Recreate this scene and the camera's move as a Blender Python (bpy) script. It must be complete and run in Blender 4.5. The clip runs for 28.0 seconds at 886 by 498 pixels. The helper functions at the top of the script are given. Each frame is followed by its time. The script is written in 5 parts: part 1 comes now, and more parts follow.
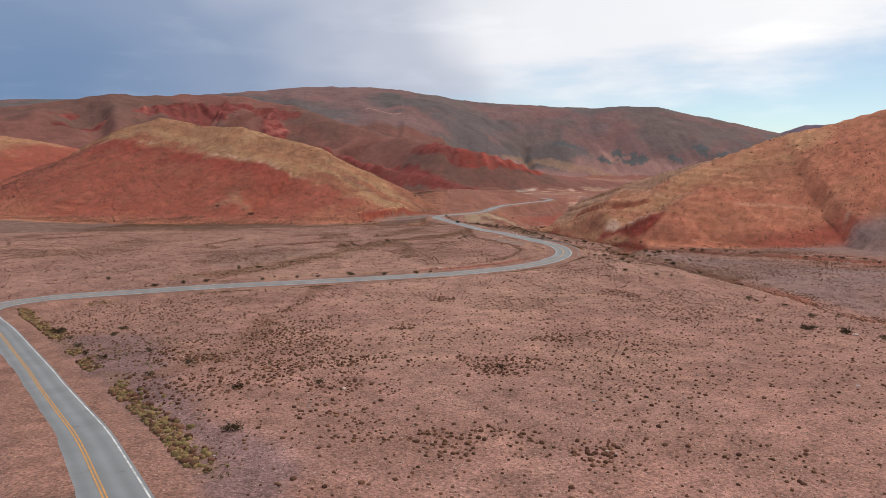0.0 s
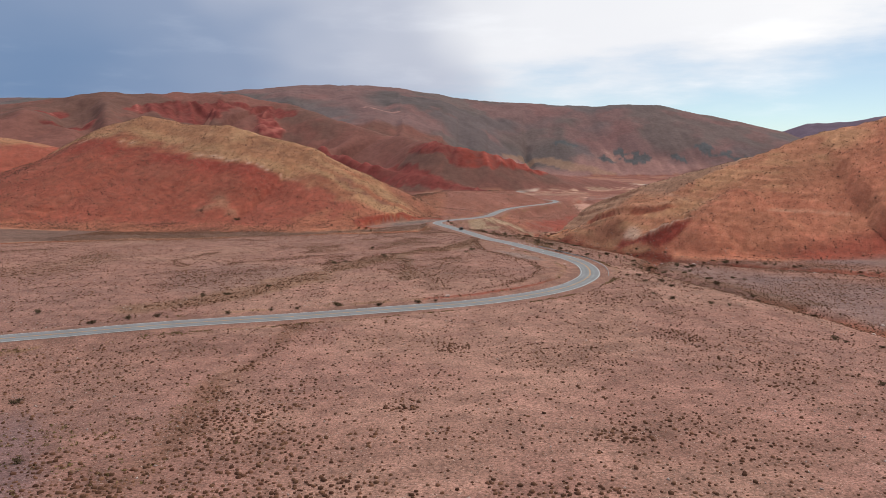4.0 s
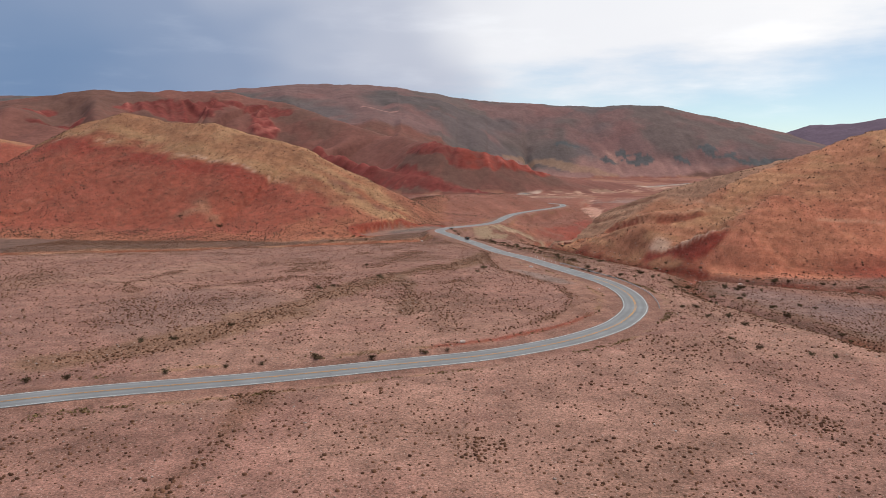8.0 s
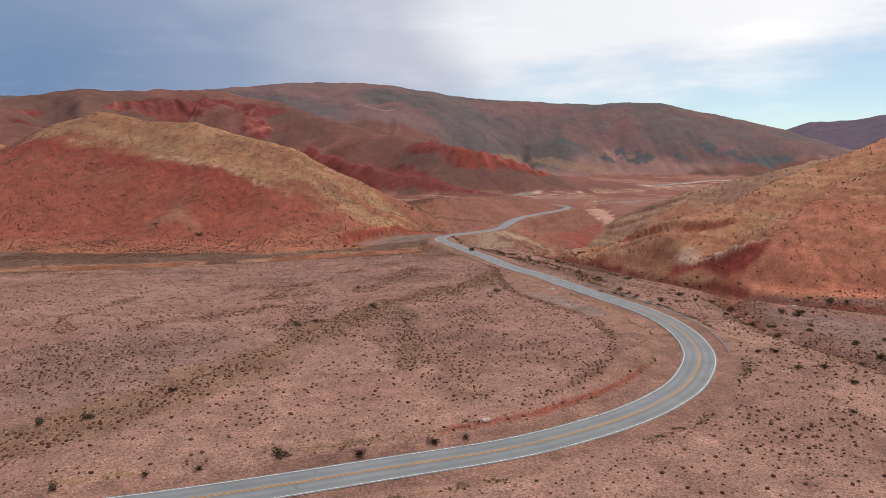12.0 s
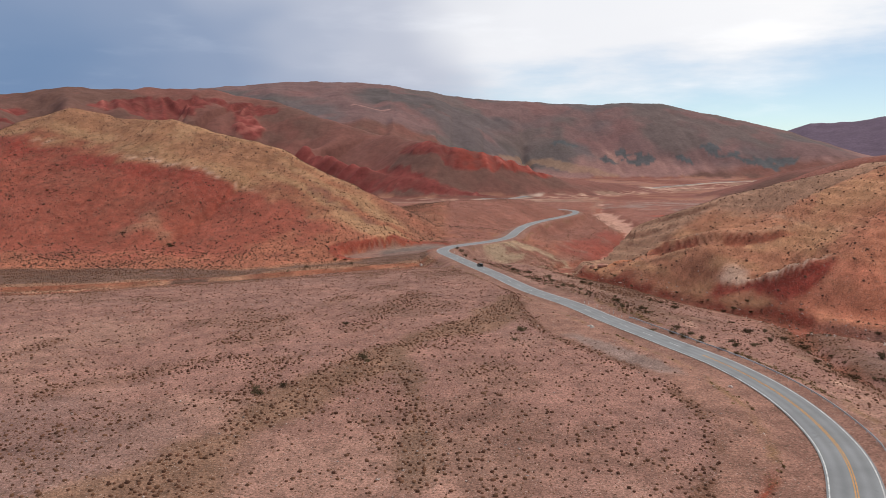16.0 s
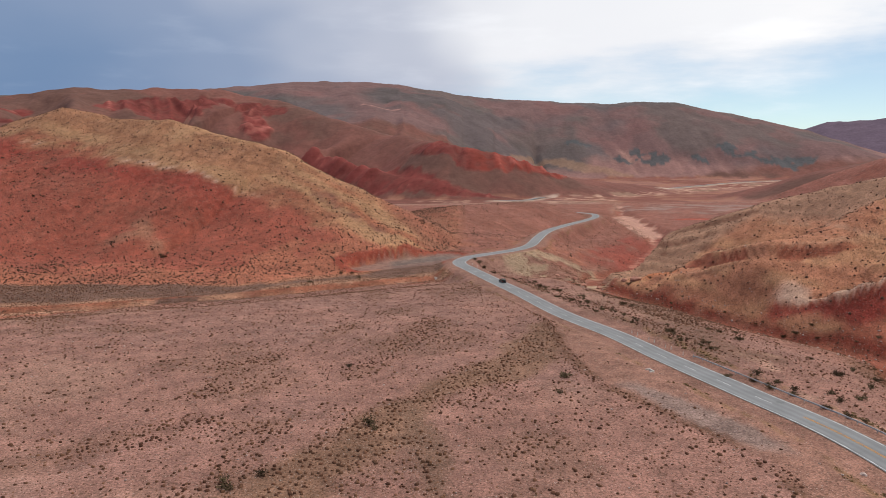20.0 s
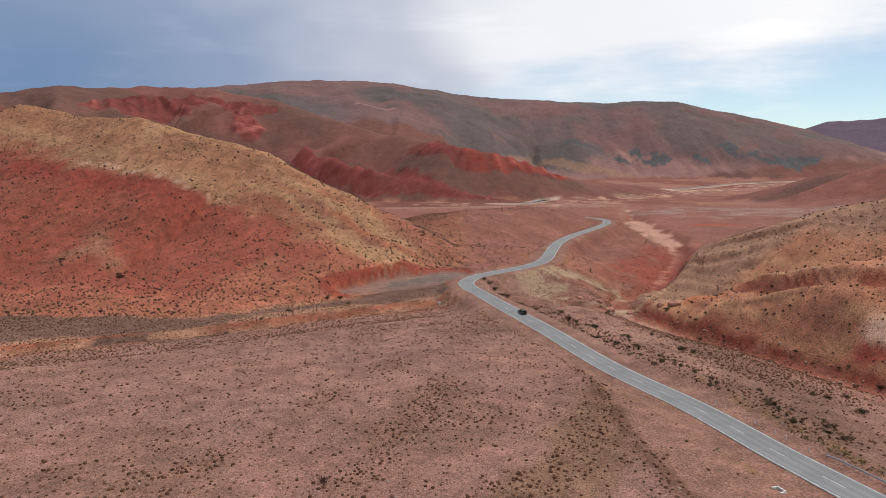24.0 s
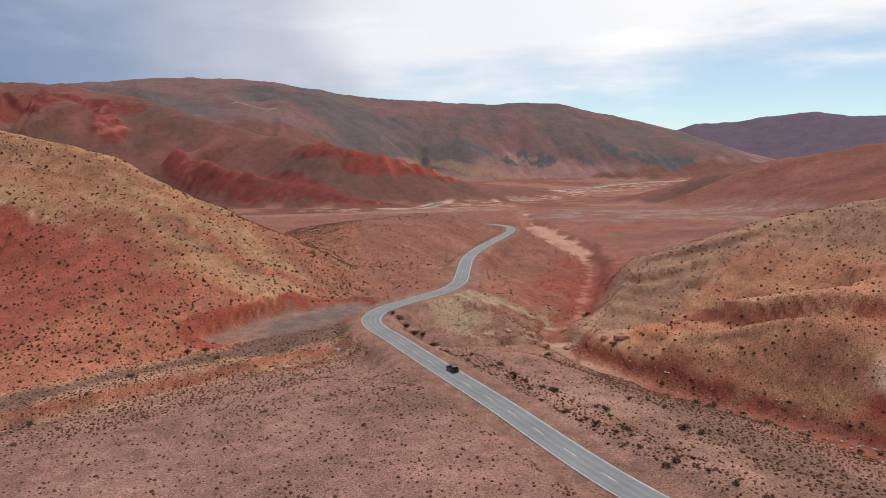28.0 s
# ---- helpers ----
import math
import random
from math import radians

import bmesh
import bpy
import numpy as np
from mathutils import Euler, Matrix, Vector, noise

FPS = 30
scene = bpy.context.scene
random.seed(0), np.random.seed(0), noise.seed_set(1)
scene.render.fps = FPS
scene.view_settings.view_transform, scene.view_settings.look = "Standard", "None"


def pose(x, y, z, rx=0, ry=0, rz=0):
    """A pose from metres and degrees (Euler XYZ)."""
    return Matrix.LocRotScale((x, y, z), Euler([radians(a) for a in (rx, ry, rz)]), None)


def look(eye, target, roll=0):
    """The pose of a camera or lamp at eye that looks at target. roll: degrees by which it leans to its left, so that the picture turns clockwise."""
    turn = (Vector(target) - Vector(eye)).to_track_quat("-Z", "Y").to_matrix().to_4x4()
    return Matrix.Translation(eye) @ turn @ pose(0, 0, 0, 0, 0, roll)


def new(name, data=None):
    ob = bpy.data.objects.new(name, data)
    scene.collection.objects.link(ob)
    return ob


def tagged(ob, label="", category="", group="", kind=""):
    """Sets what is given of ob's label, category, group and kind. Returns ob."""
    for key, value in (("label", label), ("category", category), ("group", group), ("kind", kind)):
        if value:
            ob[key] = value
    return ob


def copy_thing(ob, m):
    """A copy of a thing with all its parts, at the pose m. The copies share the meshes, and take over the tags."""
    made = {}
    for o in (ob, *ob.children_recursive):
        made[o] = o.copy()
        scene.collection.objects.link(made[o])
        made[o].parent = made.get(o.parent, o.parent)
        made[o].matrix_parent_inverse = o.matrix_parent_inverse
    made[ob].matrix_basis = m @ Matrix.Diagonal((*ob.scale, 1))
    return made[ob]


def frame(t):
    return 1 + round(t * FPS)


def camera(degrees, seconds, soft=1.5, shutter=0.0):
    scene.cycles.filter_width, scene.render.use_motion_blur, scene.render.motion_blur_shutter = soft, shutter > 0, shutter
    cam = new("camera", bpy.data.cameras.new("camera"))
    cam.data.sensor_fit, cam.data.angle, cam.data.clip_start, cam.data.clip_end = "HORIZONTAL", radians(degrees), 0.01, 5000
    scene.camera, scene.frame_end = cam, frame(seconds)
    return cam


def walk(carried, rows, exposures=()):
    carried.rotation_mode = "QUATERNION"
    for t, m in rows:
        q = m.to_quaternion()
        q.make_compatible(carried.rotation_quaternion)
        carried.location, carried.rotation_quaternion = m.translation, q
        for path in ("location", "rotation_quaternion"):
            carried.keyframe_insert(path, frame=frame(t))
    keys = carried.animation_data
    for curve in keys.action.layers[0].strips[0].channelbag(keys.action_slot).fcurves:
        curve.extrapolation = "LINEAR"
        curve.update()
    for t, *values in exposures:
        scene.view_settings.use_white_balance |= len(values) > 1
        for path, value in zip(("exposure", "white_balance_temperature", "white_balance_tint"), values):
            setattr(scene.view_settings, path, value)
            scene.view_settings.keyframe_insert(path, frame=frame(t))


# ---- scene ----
# ---- camera: seconds, x, y, z, degrees down, degrees left, lean ----
cam = camera(64.19, 28.0, soft=0.8)
FLIGHT = (
    (0.0, 0.00, 0.00, 45.50, 8.371, -3.770, 0.044),
    (0.5, -0.01, 3.78, 45.40, 8.403, -3.834, 0.039),
    (1.0, 0.12, 8.95, 45.45, 8.425, -3.847, 0.029),
    (1.5, 0.28, 14.85, 45.54, 8.457, -3.844, 0.035),
    (2.0, 0.32, 21.43, 45.73, 8.467, -3.882, 0.033),
    (2.5, 0.38, 27.58, 45.93, 8.455, -3.904, 0.032),
    (3.0, 0.35, 33.95, 46.10, 8.460, -3.893, 0.009),
    (3.5, 0.35, 40.33, 46.27, 8.482, -3.888, -0.011),
    (5.5, 0.04, 64.39, 45.74, 8.382, -3.960, 0.056),
    (6.0, 0.08, 71.12, 45.71, 8.371, -3.946, 0.126),
    (6.5, 0.07, 77.89, 45.65, 8.395, -3.967, 0.180),
    (7.0, 0.11, 84.80, 45.63, 8.411, -4.035, 0.219),
    (7.5, 0.05, 91.37, 45.63, 8.433, -4.071, 0.228),
    (8.0, 0.08, 97.86, 45.73, 8.423, -4.088, 0.191),
    (8.5, 0.10, 103.87, 45.79, 8.408, -4.113, 0.120),
    (9.0, 0.19, 109.99, 45.86, 8.417, -4.118, 0.061),
    (9.5, 0.20, 115.87, 45.91, 8.442, -4.151, 0.025),
    (10.0, 0.20, 121.84, 45.99, 8.457, -4.181, 0.011),
    (10.5, 0.13, 127.56, 46.07, 8.478, -4.249, -0.011),
    (11.0, 0.14, 133.17, 46.26, 8.494, -4.291, -0.024),
    (11.5, 0.15, 138.37, 46.38, 8.517, -4.328, -0.048),
    (12.0, 0.22, 143.70, 46.48, 8.530, -4.393, -0.072),
    (12.5, 0.22, 148.94, 46.45, 8.550, -4.454, -0.088),
    (14.5, 0.39, 174.94, 45.55, 8.367, -4.687, 0.099),
    (15.0, 0.38, 182.20, 45.68, 8.403, -4.702, 0.057),
    (15.5, 0.39, 189.13, 45.77, 8.448, -4.716, 0.035),
    (16.0, 0.35, 196.27, 45.87, 8.465, -4.714, 0.062),
    (16.5, 0.22, 202.46, 45.82, 8.424, -4.694, 0.083),
    (17.0, 0.05, 207.80, 45.84, 8.389, -4.591, 0.093),
    (17.5, -0.13, 212.10, 45.84, 8.385, -4.456, 0.090),
    (18.0, -0.33, 215.83, 45.97, 8.356, -4.275, 0.085),
    (18.5, -0.21, 219.25, 46.08, 8.383, -4.114, 0.025),
    (19.0, -0.08, 223.24, 46.20, 8.407, -3.997, -0.056),
    (19.5, 0.00, 227.70, 46.32, 8.440, -3.905, -0.100),
    (20.0, 0.01, 232.97, 46.51, 8.473, -3.885, -0.105),
    (20.5, 0.15, 238.72, 46.67, 8.525, -3.855, -0.088),
    (21.0, 0.19, 245.11, 46.80, 8.555, -3.857, -0.070),
    (21.5, -0.00, 251.55, 46.95, 8.558, -3.882, -0.080),
    (23.5, -0.11, 280.85, 46.83, 8.493, -4.246, -0.109),
    (24.0, -0.17, 288.52, 46.93, 8.482, -4.255, -0.129),
    (24.5, -0.18, 295.97, 47.02, 8.498, -4.241, -0.142),
    (25.0, -0.19, 303.87, 47.14, 8.506, -4.264, -0.128),
    (25.5, -0.12, 311.55, 47.27, 8.515, -4.275, -0.109),
    (26.0, -0.03, 319.52, 47.42, 8.506, -5.289, -0.119),
    (26.5, 0.15, 327.40, 47.50, 8.503, -5.912, -0.096),
    (27.0, 0.21, 335.62, 47.53, 8.463, -7.184, -0.105),
    (27.5, 0.55, 343.95, 47.39, 8.442, -10.873, -0.165),
    (28.0, 1.00, 352.61, 47.25, 8.402, -13.480, -0.201),
)
walk(cam, [(t, pose(x, y, z, 90 - down, 0, left) @ pose(0, 0, 0, 0, 0, lean)) for t, x, y, z, down, left, lean in FLIGHT])

# ---- world, sun ----
SUN_AZ, SUN_EL = radians(40), radians(60)
world = bpy.data.worlds.new("overcast_sky")
scene.world = world
world.use_nodes = True


def build_sky():
    nt = world.node_tree
    nt.nodes.clear()
    N, L = nt.nodes.new, nt.links.new
    out, bg = N("ShaderNodeOutputWorld"), N("ShaderNodeBackground")
    tc, sep = N("ShaderNodeTexCoord"), N("ShaderNodeSeparateXYZ")
    L(tc.outputs["Generated"], sep.inputs[0])
    nishita = N("ShaderNodeTexSky")
    nishita.sky_type, nishita.sun_disc = "NISHITA", False
    nishita.sun_elevation, nishita.sun_rotation = SUN_EL, SUN_AZ
    nishita.altitude, nishita.air_density, nishita.dust_density = 3500, 1.0, 1.5
    blue = N("ShaderNodeMix")
    blue.data_type = "RGBA"
    blue.blend_type = "MULTIPLY"
    blue.inputs["Factor"].default_value = 1.0
    L(nishita.outputs[0], blue.inputs["A"])
    blue.inputs["B"].default_value = (0.085, 0.1, 0.1, 1)

    def ramp(src, stops):
        r = N("ShaderNodeValToRGB")
        r.color_ramp.interpolation = "EASE"
        while len(r.color_ramp.elements) < len(stops):
            r.color_ramp.elements.new(0.5)
        for e, (p, c) in zip(r.color_ramp.elements, stops):
            e.position, e.color = p, (*c, 1) if len(c) == 3 else c
        L(src, r.inputs[0])
        return r.outputs[0]

    def math_node(op, a, b):
        m = N("ShaderNodeMath")
        m.operation = op
        for i, v in enumerate((a, b)):
            if isinstance(v, (int, float)):
                m.inputs[i].default_value = v
            else:
                L(v, m.inputs[i])
        return m.outputs[0]

    def cloud_noise(scale, stretch, detail, shift):
        mp = N("ShaderNodeMapping")
        mp.inputs["Scale"].default_value = (1, 1, stretch)
        mp.inputs["Location"].default_value = shift
        L(tc.outputs["Generated"], mp.inputs[0])
        n = N("ShaderNodeTexNoise")
        n.inputs["Scale"].default_value, n.inputs["Detail"].default_value = scale, detail
        n.inputs["Roughness"].default_value = 0.55
        L(mp.outputs[0], n.inputs["Vector"])
        return n.outputs["Fac"]

    # cloud sheet: brighter towards the sun's side, slate grey away from it
    side = math_node("ADD", math_node("MULTIPLY", sep.outputs[0], 0.9), math_node("MULTIPLY", sep.outputs[2], 0.7))
    soft = math_node("SUBTRACT", cloud_noise(2.6, 2.2, 3, (0.3, 0.1, 0)), 0.5)
    tone = math_node("ADD", math_node("ADD", side, 0.42), math_node("MULTIPLY", soft, 0.4))
    cloud = ramp(tone, [(0.02, (0.175, 0.27, 0.445)), (0.28, (0.28, 0.355, 0.51)), (0.5, (0.53, 0.565, 0.67)), (0.72, (0.88, 0.89, 0.93)), (1.0, (0.96, 0.96, 0.98))])
    # streaks of cloud with brighter rims low over the mountains
    streak = math_node("MULTIPLY", math_node("SUBTRACT", cloud_noise(5.0, 4.5, 5, (1.7, 0.4, 0.2)), 0.5), 0.5)
    lit = N("ShaderNodeMix")
    lit.data_type, lit.blend_type = "RGBA", "ADD"
    L(cloud, lit.inputs["A"])
    L(ramp(math_node("ADD", streak, 0.5), [(0.5, (0, 0, 0)), (0.66, (0.10, 0.10, 0.095))]), lit.inputs["B"])
    lit.inputs["Factor"].default_value = 1.0
    # clear gaps near the horizon
    gap = math_node("ADD", math_node("MULTIPLY", sep.outputs[2], 6.0), math_node("MULTIPLY", streak, 2.2))
    gap = math_node("ADD", gap, math_node("MULTIPLY", math_node("SUBTRACT", 0.42, sep.outputs[0]), 0.8))
    cover = ramp(gap, [(0.25, (0.28, 0.28, 0.28)), (0.9, (1, 1, 1))])
    mix = N("ShaderNodeMix")
    mix.data_type = "RGBA"
    L(cover, mix.inputs["Factor"])
    L(blue.outputs["Result"], mix.inputs["A"])
    L(lit.outputs["Result"], mix.inputs["B"])
    L(mix.outputs["Result"], bg.inputs[0])
    bg.inputs[1].default_value = 1.0
    L(bg.outputs[0], out.inputs[0])


build_sky()
sun_data = bpy.data.lights.new("sun", "SUN")
sun_data.energy, sun_data.angle, sun_data.color = 2.0, radians(26), (1.0, 0.93, 0.83)
sun = new("sun", sun_data)
sun.matrix_world = look((900 * math.sin(SUN_AZ), 900 * math.cos(SUN_AZ), 900 * math.tan(SUN_EL)), (0, 0, 0))
scene.view_settings.exposure = 0.0

# ---- materials ----
def nodes_of(name, rough=0.9, spec=0.2):
    m = bpy.data.materials.new(name)
    m.use_nodes = True
    b = m.node_tree.nodes["Principled BSDF"]
    b.inputs["Roughness"].default_value = rough
    b.inputs["Specular IOR Level"].default_value = spec
    return m, m.node_tree.nodes.new, m.node_tree.links.new, b


def noise_tex(N, L, coords, scale, detail=3, rough=0.55):
    n = N("ShaderNodeTexNoise")
    n.inputs["Scale"].default_value, n.inputs["Detail"].default_value, n.inputs["Roughness"].default_value = scale, detail, rough
    L(coords, n.inputs["Vector"])
    return n.outputs["Fac"]


def remap(N, L, src, a, b, lo, hi):
    r = N("ShaderNodeMapRange")
    for k, v in zip((1, 2, 3, 4), (a, b, lo, hi)):
        r.inputs[k].default_value = v
    L(src, r.inputs[0])
    return r.outputs[0]


def scale_color(N, L, color, factor):
    v = N("ShaderNodeVectorMath")
    v.operation = "SCALE"
    L(color, v.inputs[0])
    L(factor, v.inputs["Scale"])
    return v.outputs[0]


def times(N, L, a, b):
    m = N("ShaderNodeMath")
    m.operation = "MULTIPLY"
    L(a, m.inputs[0])
    L(b, m.inputs[1])
    return m.outputs[0]


def mix_color(N, L, fac, a, b):
    m = N("ShaderNodeMix")
    m.data_type = "RGBA"
    for k, v in (("Factor", fac), ("A", a), ("B", b)):
        if isinstance(v, tuple):
            m.inputs[k].default_value = (*v, 1)
        elif isinstance(v, float):
            m.inputs[k].default_value = v
        else:
            L(v, m.inputs[k])
    return m.outputs["Result"]


def ground_material():
    m, N, L, b = nodes_of("desert_ground", 0.95, 0.1)
    geo = N("ShaderNodeNewGeometry")
    at = N("ShaderNodeAttribute")
    at.attribute_name = "soil"
    P = geo.outputs["Position"]
    grit = remap(N, L, noise_tex(N, L, P, 2.6, 4, 0.7), 0.34, 0.66, 0.55, 1.45)
    patch = remap(N, L, noise_tex(N, L, P, 0.22, 4, 0.6), 0.3, 0.7, 0.74, 1.24)
    broad = remap(N, L, noise_tex(N, L, P, 0.035, 6, 0.65), 0.3, 0.7, 0.84, 1.16)
    col = scale_color(N, L, at.outputs["Color"], times(N, L, times(N, L, grit, patch), broad))
    # dark pebbles and low herbs, pale chips
    spots = remap(N, L, noise_tex(N, L, P, 0.95, 2, 0.5), 0.58, 0.67, 0.0, 0.34)
    col = mix_color(N, L, spots, col, (0.085, 0.055, 0.038))
    herbs = remap(N, L, noise_tex(N, L, P, 2.3, 1, 0.5), 0.59, 0.66, 0.0, 0.5)
    col = mix_color(N, L, herbs, col, (0.07, 0.045, 0.03))
    chips = remap(N, L, noise_tex(N, L, P, 3.7, 1, 0.5), 0.67, 0.74, 0.0, 0.6)
    col = mix_color(N, L, chips, col, (0.52, 0.41, 0.36))
    L(col, b.inputs["Base Color"])
    bump = N("ShaderNodeBump")
    bump.inputs["Strength"].default_value, bump.inputs["Distance"].default_value = 0.7, 0.5
    L(noise_tex(N, L, P, 0.8, 6, 0.65), bump.inputs["Height"])
    L(bump.outputs[0], b.inputs["Normal"])
    return m


def range_material():
    m, N, L, b = nodes_of("mountain_slope", 0.95, 0.05)
    geo = N("ShaderNodeNewGeometry")
    at = N("ShaderNodeAttribute")
    at.attribute_name = "soil"
    P = geo.outputs["Position"]
    broad = remap(N, L, noise_tex(N, L, P, 0.012, 5, 0.6), 0.3, 0.7, 0.88, 1.12)
    patch = remap(N, L, noise_tex(N, L, P, 0.09, 5, 0.65), 0.3, 0.7, 0.86, 1.14)
    L(scale_color(N, L, at.outputs["Color"], times(N, L, broad, patch)), b.inputs["Base Color"])
    bump = N("ShaderNodeBump")
    bump.inputs["Strength"].default_value, bump.inputs["Distance"].default_value = 0.35, 6.0
    L(noise_tex(N, L, P, 0.04, 4, 0.55), bump.inputs["Height"])
    L(bump.outputs[0], b.inputs["Normal"])
    return m


def asphalt_material():
    m, N, L, b = nodes_of("asphalt", 0.8, 0.35)
    P = N("ShaderNodeNewGeometry").outputs["Position"]
    uv = N("ShaderNodeUVMap")
    uv.uv_map = "across"
    sep = N("ShaderNodeSeparateXYZ")
    L(uv.outputs[0], sep.inputs[0])
    wave = N("ShaderNodeMath")
    wave.operation = "SINE"
    mul = N("ShaderNodeMath")
    mul.operation = "MULTIPLY"
    mul.inputs[1].default_value = 3.5
    L(sep.outputs[0], mul.inputs[0])
    L(mul.outputs[0], wave.inputs[0])
    track = remap(N, L, wave.outputs[0], -1, 1, 0.90, 1.08)
    worn = remap(N, L, noise_tex(N, L, P, 0.12, 5, 0.6), 0.3, 0.7, 0.86, 1.14)
    grain = remap(N, L, noise_tex(N, L, P, 14, 3, 0.7), 0.3, 0.7, 0.9, 1.1)
    v = N("ShaderNodeRGB")
    v.outputs[0].default_value = (0.175, 0.18, 0.187, 1)
    col = scale_color(N, L, v.outputs[0], times(N, L, times(N, L, track, worn), grain))
    stain = remap(N, L, noise_tex(N, L, P, 0.5, 3, 0.5), 0.66, 0.74, 0.0, 0.35)
    L(mix_color(N, L, stain, col, (0.07, 0.07, 0.072)), b.inputs["Base Color"])
    return m


def speckled(name, color, other, scale, rough=0.9, spec=0.2, island=0.0, lo=0.42, hi=0.58):
    """Two tones broken up by noise; island: how far pieces differ in brightness."""
    m, N, L, b = nodes_of(name, rough, spec)
    geo = N("ShaderNodeNewGeometry")
    col = mix_color(N, L, remap(N, L, noise_tex(N, L, geo.outputs["Position"], scale, 4, 0.6), lo, hi, 0.0, 1.0), color, other)
    if island:
        col = scale_color(N, L, col, remap(N, L, geo.outputs["Random Per Island"], 0, 1, 1 - island, 1 + island))
    L(col, b.inputs["Base Color"])
    return m


M_GROUND = ground_material()
M_RANGE = range_material()
M_ROAD = asphalt_material()
M_WHITE_LINE = speckled("worn_white_paint", (0.6, 0.6, 0.585), (0.36, 0.36, 0.355), 1.2, 0.7)
M_YELLOW_LINE = speckled("worn_yellow_paint", (0.52, 0.25, 0.065), (0.38, 0.21, 0.085), 1.2, 0.7)
M_SHRUB = speckled("dry_shrub", (0.108, 0.050, 0.032), (0.138, 0.070, 0.042), 0.3, 0.95, 0.1, 0.45)
M_HILL_SHRUB = speckled("hill_shrub", (0.08, 0.04, 0.028), (0.10, 0.054, 0.036), 0.2, 0.95, 0.1, 0.45)
M_LEAF = speckled("bush_leaf", (0.066, 0.046, 0.026), (0.10, 0.066, 0.036), 2.0, 0.9, 0.15, 0.4)
M_BROWN_LEAF = speckled("dry_bush_leaf", (0.085, 0.055, 0.034), (0.13, 0.095, 0.05), 2.0, 0.9, 0.15, 0.4)
M_TUFT = speckled("straw_tuft", (0.20, 0.13, 0.06), (0.125, 0.092, 0.04), 1.0, 0.95, 0.1, 0.35)
M_STEM = speckled("woody_stem", (0.09, 0.06, 0.04), (0.14, 0.10, 0.07), 8.0)
M_STONE = speckled("pale_stone", (0.30, 0.22, 0.19), (0.42, 0.34, 0.30), 1.2, 0.9, 0.2, 0.3)
M_ROCK = speckled("red_rock", (0.25, 0.11, 0.08), (0.36, 0.19, 0.14), 1.0, 0.9, 0.2, 0.2)
M_STEEL = speckled("galvanised_steel", (0.42, 0.43, 0.44), (0.30, 0.30, 0.30), 3.0, 0.5, 0.5)
M_POST_WHITE = speckled("weathered_white_paint", (0.72, 0.71, 0.68), (0.50, 0.46, 0.42), 3.0, 0.7)
M_CONCRETE = speckled("whitewashed_concrete", (0.66, 0.63, 0.58), (0.46, 0.41, 0.37), 2.0, 0.85)
M_CAR_PAINT = speckled("dark_green_car_paint", (0.018, 0.026, 0.024), (0.026, 0.034, 0.031), 4.0, 0.3, 0.5)
M_GLASS = speckled("tinted_glass", (0.012, 0.014, 0.016), (0.02, 0.022, 0.024), 2.0, 0.08, 0.6)
M_RUBBER = speckled("tyre_rubber", (0.02, 0.02, 0.02), (0.035, 0.032, 0.03), 8.0, 0.9)
M_BLACK = speckled("black_plastic", (0.02, 0.02, 0.021), (0.03, 0.03, 0.03), 8.0, 0.6)
M_RIM = speckled("alloy_rim", (0.35, 0.35, 0.36), (0.25, 0.25, 0.26), 6.0, 0.4, 0.5)
M_RED_LAMP = speckled("red_lamp_glass", (0.35, 0.02, 0.02), (0.25, 0.015, 0.015), 6.0, 0.2, 0.5)
M_CLEAR_LAMP = speckled("clear_lamp_glass", (0.55, 0.55, 0.55), (0.4, 0.4, 0.4), 6.0, 0.15, 0.5)

# ---- lie of the land ----
ROAD = [(2, 6), (-9, 30), (-20, 50), (-29, 66), (-37, 80), (-45.4, 93.3), (-55, 108.4), (-67.3, 128), (-90, 162), (-106, 184), (-110, 197), (-101, 209), (-80, 217), (-56, 225), (-27, 231.5), (0, 239), (20, 245),
        (38, 254.5), (51, 265), (61, 277), (71, 296), (76.5, 320), (76.5, 344), (71.5, 368), (66, 395), (62, 425), (55, 458), (49, 500), (43, 535), (37, 571), (33.5, 590),
        (34.5, 605), (42, 621), (58, 637), (72, 650), (85, 670), (96, 703), (109, 743), (126, 785), (151, 836), (180, 892), (207, 950), (217, 990), (213, 1025), (196, 1060)]
FAR_ROAD = [(172, 1452), (190, 1438), (214, 1432), (240, 1470), (262, 1528), (305, 1600), (390, 1700), (493, 1800), (650, 1950), (800, 2085), (950, 2215), (1130, 2330), (1300, 2380)]
ROAD_Z = [(-300, 34), (30, 17.5), (64, 13.9), (80, 12.0), (93, 10.2), (108, 8.3), (128, 5.7), (140, 4.5), (165, 2.6), (200, 1.3), (243, 0.7), (300, -1.5), (350, -3.6), (390, -5), (458, -9.5), (560, -14), (640, -16.8), (691, -17), (760, -19.5), (850, -24),
          (926, -28), (1011, -31), (1100, -36), (1400, -49.3), (1850, -67), (2600, -69)]
FLOOR_Z = [(-400, 16), (0, 13.5), (103, 9.6), (150, 6), (180, 3.6), (243, 1.0), (300, -0.6), (350, -2.6), (385, -4.2), (424, -5.6), (470, -8.5), (520, -13), (560, -15.5), (620, -15),
           (700, -17), (800, -22), (1000, -33), (1200, -42), (1850, -68), (2600, -70), (6000, -60)]
LOW_SIDE = [(0, 2.5), (100, 3.5), (200, 4.5), (300, 8), (420, 11), (520, 13), (650, 14), (900, 8), (1100, 2)]
